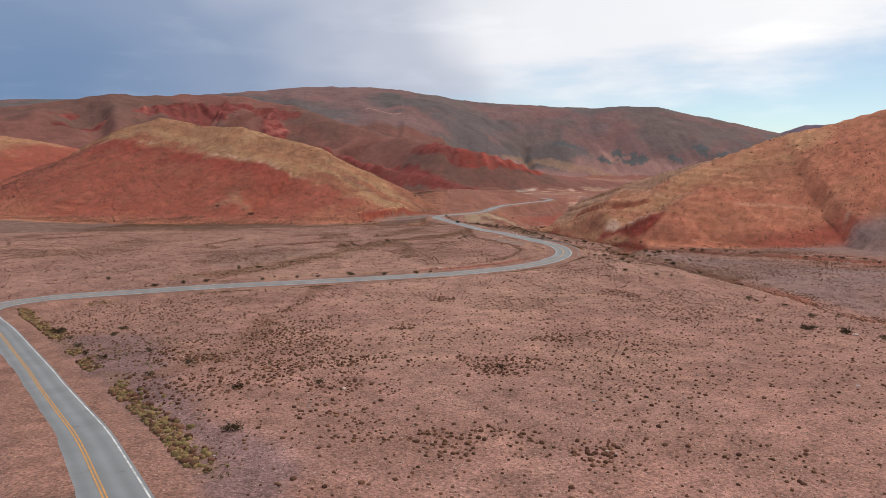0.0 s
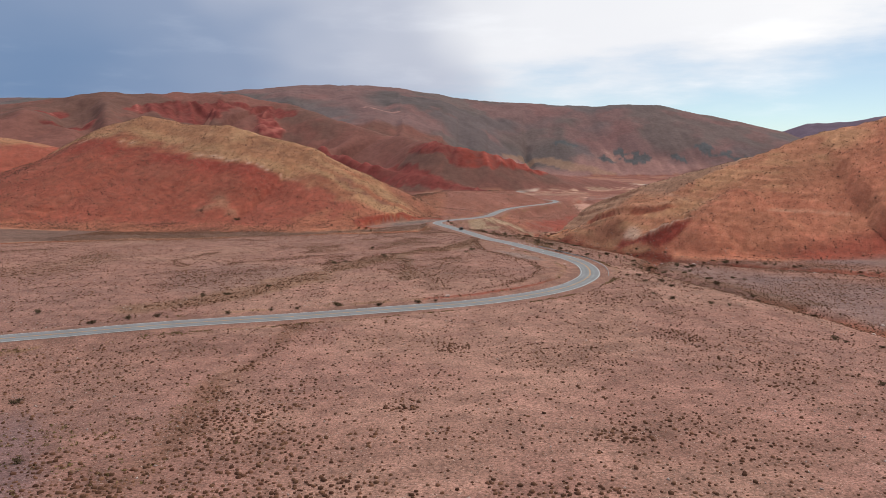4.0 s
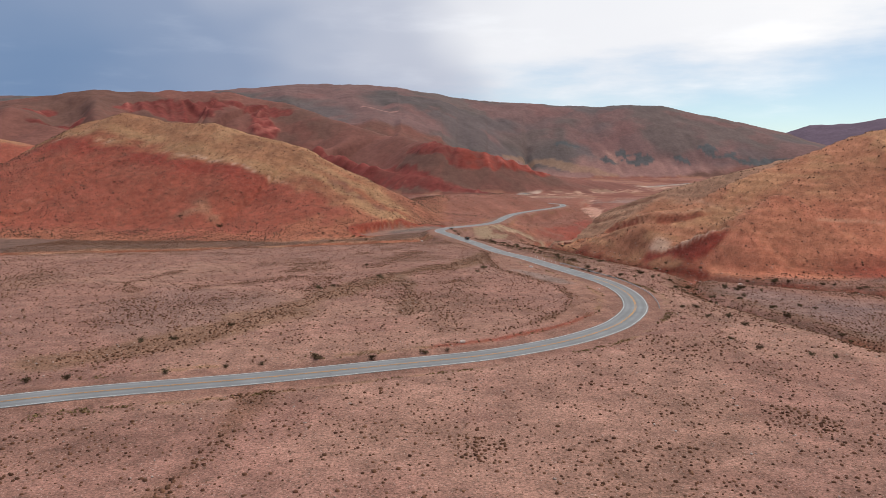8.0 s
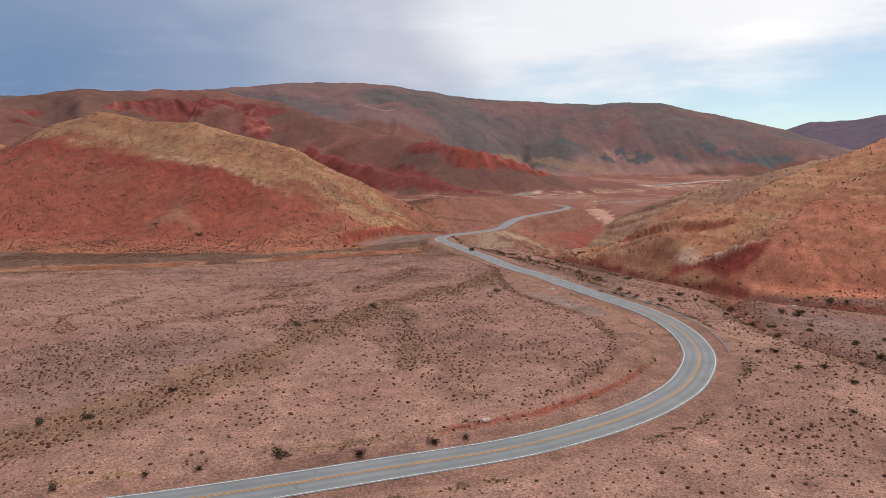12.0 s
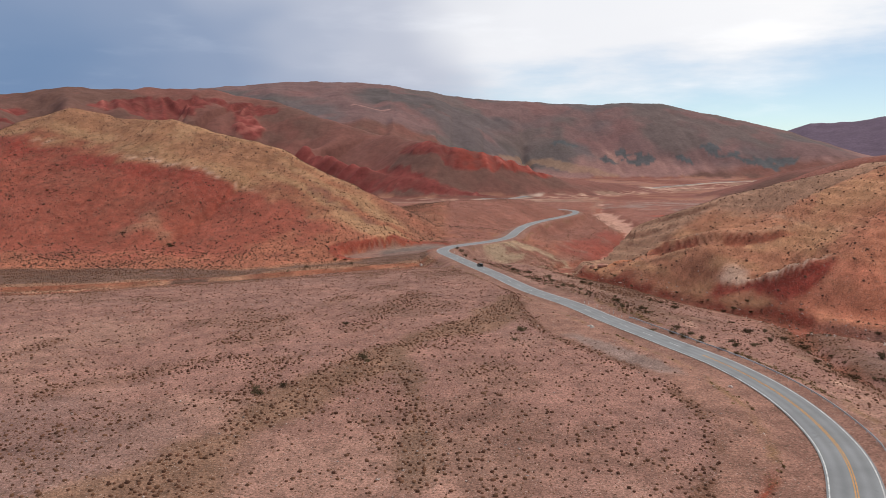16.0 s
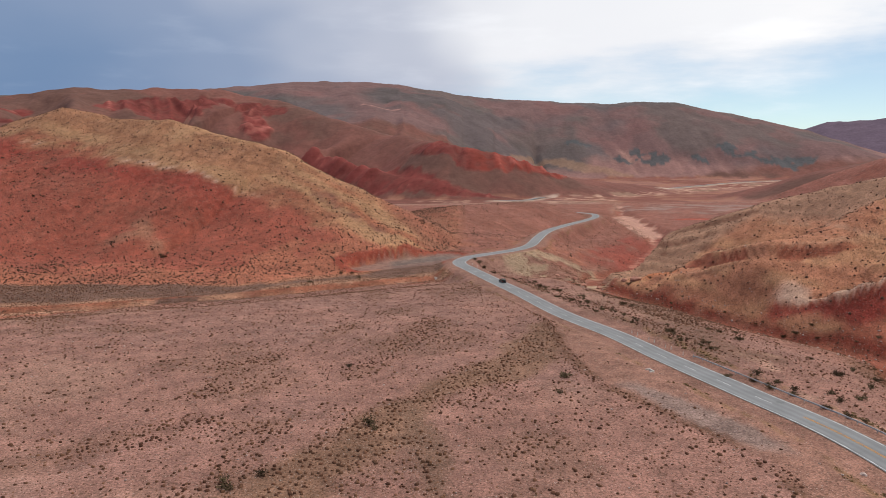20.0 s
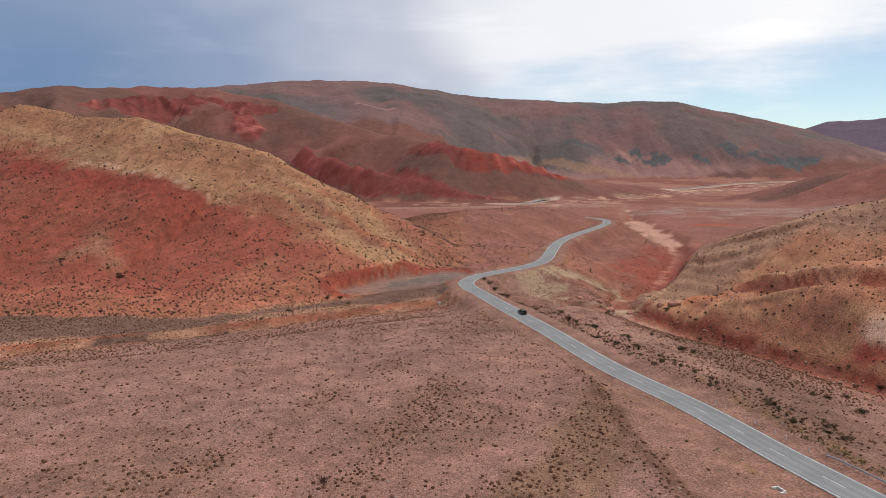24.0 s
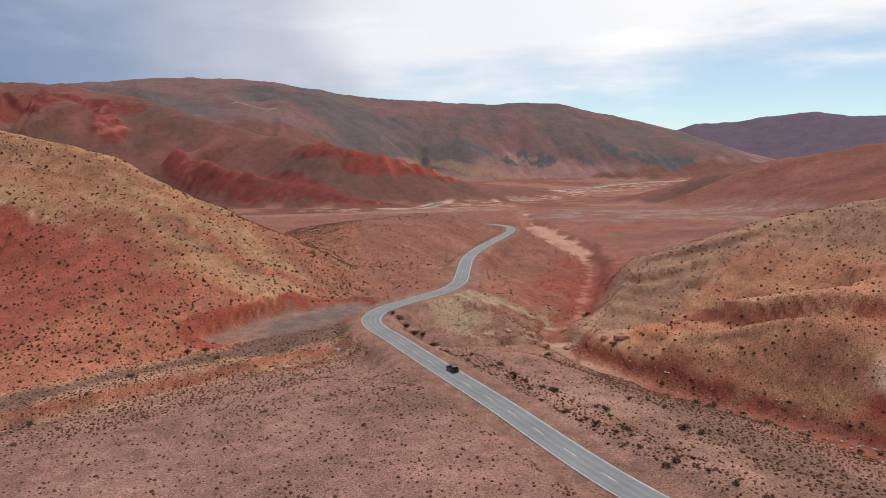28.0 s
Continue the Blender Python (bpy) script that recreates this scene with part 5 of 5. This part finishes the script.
def stones(name, x, y, r, mat, label):
    n = len(x)
    z = ground_z(x, y)
    o = np.array([(1, 0, 0), (0, 1, 0), (-1, 0, 0), (0, -1, 0), (0, 0, 1), (0, 0, -1)], float)
    v = o[None] * rng.uniform(0.6, 1.3, (n, 6, 1)) + rng.normal(0, 0.12, (n, 6, 3))
    v[:, :, 2] *= 0.7
    v = v * r[:, None, None] + np.stack([x, y, z + r * 0.2], -1)[:, None, :]
    f = np.array([(0, 1, 4), (1, 2, 4), (2, 3, 4), (3, 0, 4), (1, 0, 5), (2, 1, 5), (3, 2, 5), (0, 3, 5)])
    me = sheet_mesh(name, v.reshape(-1, 3), (f[None] + 6 * np.arange(n)[:, None, None]).reshape(-1, 3))
    me.materials.append(mat)
    return tagged(new(name, me), label, "stones", kind="stuff")


n = 16000
x, y = rng.uniform(-130, 190, n), rng.uniform(55, 480, n)
d, _, _ = along(x, y, road_pts)
keep = (d > 7.2) & (rng.uniform(0, 1, n) < 0.12 + 0.6 * smooth(fbm(x, y, 24, 3, 95) * 5))
stones("stones", x[keep], y[keep], 0.07 + 0.10 * rng.random(keep.sum()) ** 3 * 2.2, M_STONE, "pale loose stones scattered on the dusty ground")
n = 2600
t = rng.uniform(0, 1, n)
ar = np.array(ARROYO)[2:13]
s_ar = np.linspace(0, 1, len(ar))
x, y = np.interp(t, s_ar, ar[:, 0]) + rng.normal(0, 11, n), np.interp(t, s_ar, ar[:, 1]) + rng.normal(0, 6, n)
d, _, _ = along(x, y, road_pts)
x, y = x[d > 9], y[d > 9]
stones("stream_stones", x, y, 0.12 + 0.5 * rng.random(len(x)) ** 5, M_STONE, "pale stones strewn along the dry stream bed")


# ---- bushes ----
def make_bush(seed, leaf, wide, high, leaves):
    r = random.Random(seed)
    root = new("bush")
    bm = bmesh.new()
    tips = []
    for _ in range(7):
        a, o = r.uniform(0, math.tau), r.uniform(0.2, 0.75) * wide
        p = (o * math.cos(a), o * math.sin(a), high * r.uniform(0.45, 0.9))
        mid = (p[0] * 0.45, p[1] * 0.45, p[2] * 0.6)
        tube(bm, (0, 0, -0.1), mid, 0.035, 0.025)
        tube(bm, mid, p, 0.025, 0.012)
        tips.append(p)
    part("stems", bm, M_STEM, root)
    bm = bmesh.new()
    for i in range(leaves):
        p = Vector(tips[i % len(tips)]) if i % 3 else Vector((0, 0, high * 0.45))
        p = p + Vector((r.gauss(0, 0.24 * wide), r.gauss(0, 0.24 * wide), r.gauss(0, 0.17 * high)))
        p.z = max(p.z, 0.05)
        u = Vector((r.gauss(0, 1), r.gauss(0, 1), r.gauss(0, 1))).normalized()
        w = u.orthogonal().normalized()
        k = wide * r.uniform(0.09, 0.17)
        bm.faces.new([bm.verts.new(p + u * k), bm.verts.new(p + w * k * 0.55), bm.verts.new(p - u * k), bm.verts.new(p - w * k * 0.55)])
    part("foliage", bm, leaf, root)
    return root


BUSH_KINDS = [(make_bush(1, M_LEAF, 0.9, 0.9, 230), "dark olive green bush on dusty ground"), (make_bush(2, M_BROWN_LEAF, 0.8, 0.7, 200), "dry brown thorny bush on dusty ground"),
              (make_bush(3, M_LEAF, 1.1, 0.75, 260), "low spreading dark green bush beside the dry stream"), (make_bush(4, M_BROWN_LEAF, 1.0, 0.6, 220), "low brown spreading bush on stony ground")]
BUSH_SPOTS = [(-4.5, 243.5, 1.3, 0), (-16, 244, 1.6, 3), (-34, 239, 1.0, 1), (-45, 236, 1.1, 1), (-27, 240.5, 1.0, 1), (-70, 233, 1.2, 0), (-98, 243, 1.4, 0), (-78, 229.5, 1.2, 2), (-63, 234, 1.1, 0), (7, 247.5, 1.3, 3), (12, 249, 1.0, 0),
              (-5, 352, 1.5, 0), (-4, 350, 1.1, 1), (-20, 332, 1.1, 0), (-25, 330, 1.2, 1), (36.5, 380, 1.7, 3), (-58, 260, 1.2, 0), (-51, 262, 1.0, 2), (-41, 275, 0.9, 2), (-78, 164, 1.5, 2), (-72, 156, 1.2, 1), (-60, 136, 1.1, 0),
              (-66, 146, 1.2, 1), (-54, 130, 1.0, 3), (-39, 110, 1.0, 1), (-19, 80, 1.0, 0), (-12, 104, 1.0, 1), (97, 157, 1.6, 2), (104, 153, 1.7, 0), (108, 160, 1.3, 3), (112, 150, 1.5, 2), (90, 166, 1.2, 1), (118, 190, 1.4, 3),
              (173, 409, 2.2, 0), (178, 411, 1.8, 2), (182, 406, 1.5, 0), (135, 372, 2.0, 0), (139, 369, 1.7, 3), (144, 376, 1.6, 2), (126, 392, 1.3, 1), (120, 405, 1.2, 0), (113, 412, 1.2, 3), (132, 350, 1.5, 1), (125, 340, 1.3, 3),
              (43, 609, 1.6, 0), (45, 606, 1.8, 2), (47, 603, 1.9, 0), (49.5, 600, 1.8, 2), (52, 597, 2.0, 0), (55, 593, 2.1, 0), (58, 589, 1.3, 1), (-27, 580, 1.5, 0), (-22, 583, 1.3, 2), (-18, 577, 1.4, 1), (2, 583, 1.2, 1),
              (-48, 545, 1.1, 0), (-58, 533, 1.2, 0), (-40, 560, 1.0, 2), (112, 532, 1.5, 0), (116, 530, 1.7, 2), (119, 528, 1.9, 0), (123, 525, 1.5, 0), (127, 517, 1.2, 3), (143, 478, 1.5, 0), (146, 475, 1.3, 2), (150, 472, 1.2, 0),
              (138, 482, 1.2, 1), (-130, 630, 1.4, 0), (-126, 622, 1.6, 2), (-225, 690, 1.6, 0), (23, 640, 1.3, 1), (88, 566, 1.4, 0), (150, 668, 1.6, 0), (147, 664, 1.4, 2), (60, 520, 1.2, 0), (65, 505, 1.4, 3), (70, 488, 1.3, 0)]
rb = random.Random(5)
for bx, by in ((111, 364), (85, 296), (90, 297), (122, 354), (87, 283), (93, 283), (92, 272), (131, 327), (125, 309), (142, 330), (79, 253), (82, 246), (93, 244), (98, 243), (150, 378), (149, 369), (85, 350), (145, 326),
               (80, 379), (78, 370), (82, 368), (81, 373), (88, 362), (95, 366), (90, 368), (82, 357), (83, 352), (80, 365), (93, 433), (97, 433), (98, 423), (104, 437), (81, 475), (83, 472), (73, 379), (77, 375), (108, 381), (106, 390)):
    BUSH_SPOTS.append((bx, by, rb.uniform(0.8, 1.35), rb.choice((0, 2, 3))))
for bx, by in ((81, 498), (86, 498), (86, 491), (63, 479), (133, 499), (133, 494), (135, 485), (33, 369), (-24, 328), (-11, 392), (-64, 165), (-63, 157), (-47, 133), (17, 112), (112, 214), (113, 211), (122, 210), (-20, 80), (-23, 99), (-35, 117)):
    BUSH_SPOTS.append((bx, by, rb.uniform(0.7, 1.1), rb.randrange(4)))
for i in range(60):
    j = rb.randrange(3, 12)
    a, b = ARROYO[j], ARROYO[j + 1]
    u = rb.random()
    BUSH_SPOTS.append((a[0] + (b[0] - a[0]) * u + rb.choice((-1, 1)) * rb.uniform(5, 13), a[1] + (b[1] - a[1]) * u + rb.uniform(-4, 4), rb.uniform(0.7, 1.3), rb.randrange(4)))
for i in range(56):
    j = rb.randrange(1, 8)
    a, b = SIDE_STREAM[j], SIDE_STREAM[j + 1]
    u = rb.random()
    BUSH_SPOTS.append((a[0] + (b[0] - a[0]) * u + rb.gauss(0, 6), a[1] + (b[1] - a[1]) * u + rb.uniform(-5, 5), rb.uniform(0.6, 1.3), rb.randrange(4)))
for i in range(84):
    bx, by, h = at_road(road_at_y(rb.uniform(400, 590), 450), -rb.uniform(9.5, 19))
    BUSH_SPOTS.append((bx, by, rb.uniform(0.6, 1.1), rb.randrange(4)))
for bx, by, size_, kind in BUSH_SPOTS:
    thing, label = BUSH_KINDS[kind]
    ob = copy_thing(thing, pose(bx, by, float(height(bx, by)) - 0.03, 0, 0, rb.uniform(0, 360)) @ Matrix.Diagonal((size_, size_, size_ * rb.uniform(0.85, 1.15), 1)))
    tagged(ob, label, "bush", "desert bushes")
for thing, _ in BUSH_KINDS:
    for o in (*thing.children, thing):
        bpy.data.objects.remove(o)


# ---- boulders ----
def boulder(x, y, r, mat, label, seed):
    bm = bmesh.new()
    bmesh.ops.create_icosphere(bm, subdivisions=2, radius=1)
    for v in bm.verts:
        k = 1 + 0.5 * noise.noise(v.co * 1.3 + Vector((seed * 7.1, seed * 3.3, 0))) + 0.12 * noise.noise(v.co * 4 + Vector((seed, 0, 0)))
        v.co = Vector((v.co.x * k * r * 1.2, v.co.y * k * r * 0.9, v.co.z * k * r * 0.65))
    ob = part("boulder", bm, mat)
    ob.matrix_world = pose(x, y, float(height(x, y)) + r * 0.18, 0, 0, seed * 47 % 360)
    return tagged(ob, label, "boulder", "loose boulders")


for i, (bx, by, r, m) in enumerate([(16, 255.3, 0.7, 0), (69.5, 328, 0.45, 0), (124, 379, 0.6, 0), (153, 394, 0.8, 0), (131, 226, 0.7, 0), (110, 158, 0.6, 0), (96, 604, 1.8, 1), (100, 600, 2.2, 1), (108, 596, 1.6, 1), (88, 607, 1.3, 1), (122, 580, 2.6, 1),
                                    (118, 585, 1.6, 1), (84, 596, 1.1, 1), (140, 235, 0.5, 0), (121, 300, 0.7, 0), (112, 330, 0.6, 0), (-8, 101, 0.3, 0), (72, 102, 0.35, 0)]):
    boulder(bx, by, r, (M_STONE, M_ROCK)[m], ("pale angular boulder on dusty ground", "red sandstone boulder above the dry stream")[m], i + 1)


# ---- roadside furniture ----
def guardrail():
    root = tagged(new("guardrail"), "galvanised steel guardrail on short posts along the outer bend", "guardrail")
    q0, q1 = road_at_y(297), road_at_y(396)
    prof = [(0.00, 0.44), (0.07, 0.50), (0.07, 0.55), (0.01, 0.60), (0.07, 0.65), (0.07, 0.70), (0.00, 0.76), (-0.02, 0.76), (0.045, 0.69), (0.045, 0.66), (-0.015, 0.60), (0.045, 0.54), (0.045, 0.51), (-0.02, 0.44)]
    n = int((q1 - q0) / 2)
    rings = []
    for i in range(n + 1):
        x, y, h = at_road(q0 + (q1 - q0) * i / n, -6.6)
        z = float(height(x, y)) if 0 < i < n else float(height(x, y)) - 0.3
        rings.append([(x - math.sin(h) * o, y + math.cos(h) * o, z + u) for o, u in prof])
    bm = bmesh.new()
    loft(bm, rings)
    part("beam", bm, M_STEEL, root)
    for i in range(0, n + 1, 2):
        x, y, h = at_road(q0 + (q1 - q0) * i / n, -6.72)
        z = float(height(x, y))
        bm = bmesh.new()
        box(bm, -0.05, 0.05, -0.06, 0.06, -0.3, 0.74, 0, 0.008)
        ob = part("post", bm, M_STEEL, root)
        ob.matrix_world = pose(x, y, z, 0, 0, math.degrees(h))


def marker_post(q, off):
    root = tagged(new("marker_post"), "short white roadside marker post with red reflector", "marker post", "marker posts along the road")
    x, y, h = at_road(q, off)
    bm = bmesh.new()
    box(bm, -0.06, 0.06, -0.09, 0.09, -0.2, 0.95, 0.012, 0.015)
    part("post", bm, M_POST_WHITE, root)
    bm = bmesh.new()
    box(bm, -0.066, -0.05, -0.045, 0.045, 0.68, 0.82)
    part("reflector", bm, M_RED_LAMP, root, "small red reflector")
    root.matrix_world = pose(x, y, float(height(x, y)), 0, 0, math.degrees(h))


def culvert_wall(x, y, turn, length):
    root = tagged(new("culvert_wall"), "whitewashed concrete culvert headwall beside the road", "culvert")
    for name, args in (("headwall", (-length / 2, length / 2, -0.15, 0.15, -0.8, 0.42)), ("wing", (-length / 2 - 0.1, -length / 2 + 0.2, 0.15, 1.0, -0.8, 0.34)), ("wing", (length / 2 - 0.2, length / 2 + 0.1, 0.15, 1.0, -0.8, 0.34))):
        bm = bmesh.new()
        box(bm, *args, 0, 0.03)
        part(name, bm, M_CONCRETE, root)
    root.matrix_world = pose(x, y, float(height(x, y)), 0, 0, turn)


guardrail()
for k in range(7):
    marker_post(road_at_y(399 + 4.5 * k), -5.6)
for k in range(4):
    marker_post(road_at_y(560 + 9 * k), -5.4)
culvert_wall(57.5, 383.5, 102, 1.8)
culvert_wall(20.5, 584.5, 105, 2.0)


# ---- car ----
def car(q, off):
    root = tagged(new("car"), "dark green four-wheel-drive car with roof rack on the road", "car")

    def side_profile(pts, half, mat, name, label="", inset=0.0, bevel=0.05, parent=root):
        bm = bmesh.new()
        loft(bm, [[(px, s * (half - (inset if pz > 1.15 else 0)), pz) for px, pz in pts] for s in (-1, 1)])
        bmesh.ops.recalc_face_normals(bm, faces=bm.faces)
        bmesh.ops.bevel(bm, geom=[e for e in bm.edges], offset=bevel, segments=2, affect="EDGES")
        return part(name, bm, mat, parent, label)

    body = side_profile([(-2.2, 0.48), (-1.95, 0.34), (1.95, 0.34), (2.2, 0.5), (2.2, 0.86), (2.05, 1.02), (0.95, 1.12), (-2.18, 1.12), (-2.24, 0.9)], 0.92, M_CAR_PAINT, "body")
    cabin = side_profile([(-2.1, 1.10), (0.98, 1.10), (0.30, 1.70), (0.1, 1.76), (-1.9, 1.78), (-2.05, 1.70)], 0.88, M_CAR_PAINT, "cabin", "", 0.12)
    for s in (-1, 1):
        for a, b in ((-1.95, -1.2), (-1.12, -0.32), (-0.24, 0.42)):
            bm = bmesh.new()
            t = 0.26 if b > 0 else 0.0
            v = [bm.verts.new(p) for p in ((a, s * 0.885, 1.18), (b + t, s * 0.885, 1.18), (b, s * 0.775, 1.62), (a, s * 0.775, 1.62))]
            f = bm.faces.new(v)
            bmesh.ops.solidify(bm, geom=[f], thickness=0.02)
            part("side_window", bm, M_GLASS, cabin, "dark tinted window")
        bm = bmesh.new()
        box(bm, 0.62, 0.78, s * 1.0 - 0.09, s * 1.0 + 0.09, 1.14, 1.30, 0, 0.03)
        part("mirror", bm, M_BLACK, root, "black wing mirror")
        for wx in (-1.38, 1.36):
            bm = bmesh.new()
            rings = []
            for y, r in ((-0.12, 0.30), (-0.11, 0.36), (-0.06, 0.385), (0.06, 0.385), (0.11, 0.36), (0.12, 0.30)):
                rings.append([(wx + r * math.cos(k * math.tau / 20), s * 0.84 + y, 0.385 + r * math.sin(k * math.tau / 20)) for k in range(20)])
            loft(bm, rings)
            wheel = part("tyre", bm, M_RUBBER, root, "black rubber tyre")
            bm = bmesh.new()
            loft(bm, [[(wx + r * math.cos(k * math.tau / 10), s * y, 0.385 + r * math.sin(k * math.tau / 10)) for k in range(10)] for y, r in ((0.90, 0.24), (0.975, 0.22), (0.965, 0.05))])
            part("rim", bm, M_RIM, wheel, "grey alloy rim")
        bm = bmesh.new()
        box(bm, -2.27, -2.2, s * 0.80 - 0.09, s * 0.80 + 0.09, 0.82, 1.06, 0, 0.02)
        part("tail_lamp", bm, M_RED_LAMP, root, "red tail lamp")
        bm = bmesh.new()
        box(bm, 2.12, 2.23, s * 0.68 - 0.15, s * 0.68 + 0.15, 0.70, 0.88, 0, 0.02)
        part("headlamp", bm, M_CLEAR_LAMP, root, "clear headlamp")
        bm = bmesh.new()
        box(bm, -1.8, 0.0, s * 0.66 - 0.02, s * 0.66 + 0.02, 1.84, 1.88)
        for rx in (-1.7, -0.9, -0.1):
            box(bm, rx - 0.03, rx + 0.03, s * 0.66 - 0.02, s * 0.66 + 0.02, 1.74, 1.85)
        part("roof_rail", bm, M_BLACK, root, "black roof rail")
    for rx in (-1.6, -1.1, -0.6, -0.1):
        bm = bmesh.new()
        box(bm, rx - 0.025, rx + 0.025, -0.66, 0.66, 1.86, 1.90)
        part("rack_bar", bm, M_BLACK, root)
    for pts, name in ((((0.90, 1.17), (0.34, 1.66)), "windscreen"), (((-2.13, 1.2), (-2.07, 1.64)), "rear_window")):
        bm = bmesh.new()
        (xa, za), (xb, zb) = pts
        o = 0.035 if name == "windscreen" else -0.03
        f = bm.faces.new([bm.verts.new(p) for p in ((xa + o, -0.78, za), (xa + o, 0.78, za), (xb + o, 0.70, zb), (xb + o, -0.70, zb))])
        bmesh.ops.solidify(bm, geom=[f], thickness=0.02)
        part(name, bm, M_GLASS, cabin, "dark tinted glass")
    for bx, name in ((-2.26, "rear_bumper"), (2.2, "front_bumper")):
        bm = bmesh.new()
        box(bm, bx - 0.08, bx + 0.08, -0.9, 0.9, 0.42, 0.64, 0, 0.03)
        part(name, bm, M_BLACK, root, "black bumper")
    bm = bmesh.new()
    loft(bm, [[(y, 0.1 + r * math.cos(k * math.tau / 18), 0.98 + r * math.sin(k * math.tau / 18)) for k in range(18)] for y, r in ((-2.26, 0.30), (-2.28, 0.36), (-2.42, 0.36), (-2.45, 0.30))])
    part("spare_wheel", bm, M_RUBBER, root, "black spare wheel on the tailgate")
    x, y, h = at_road(q, off)
    root.matrix_world = pose(x, y, float(table(ROAD_Z, np.array([y]))[0]) + 0.065, 0, 0, math.degrees(h))


car(road_at_y(530), -1.65)
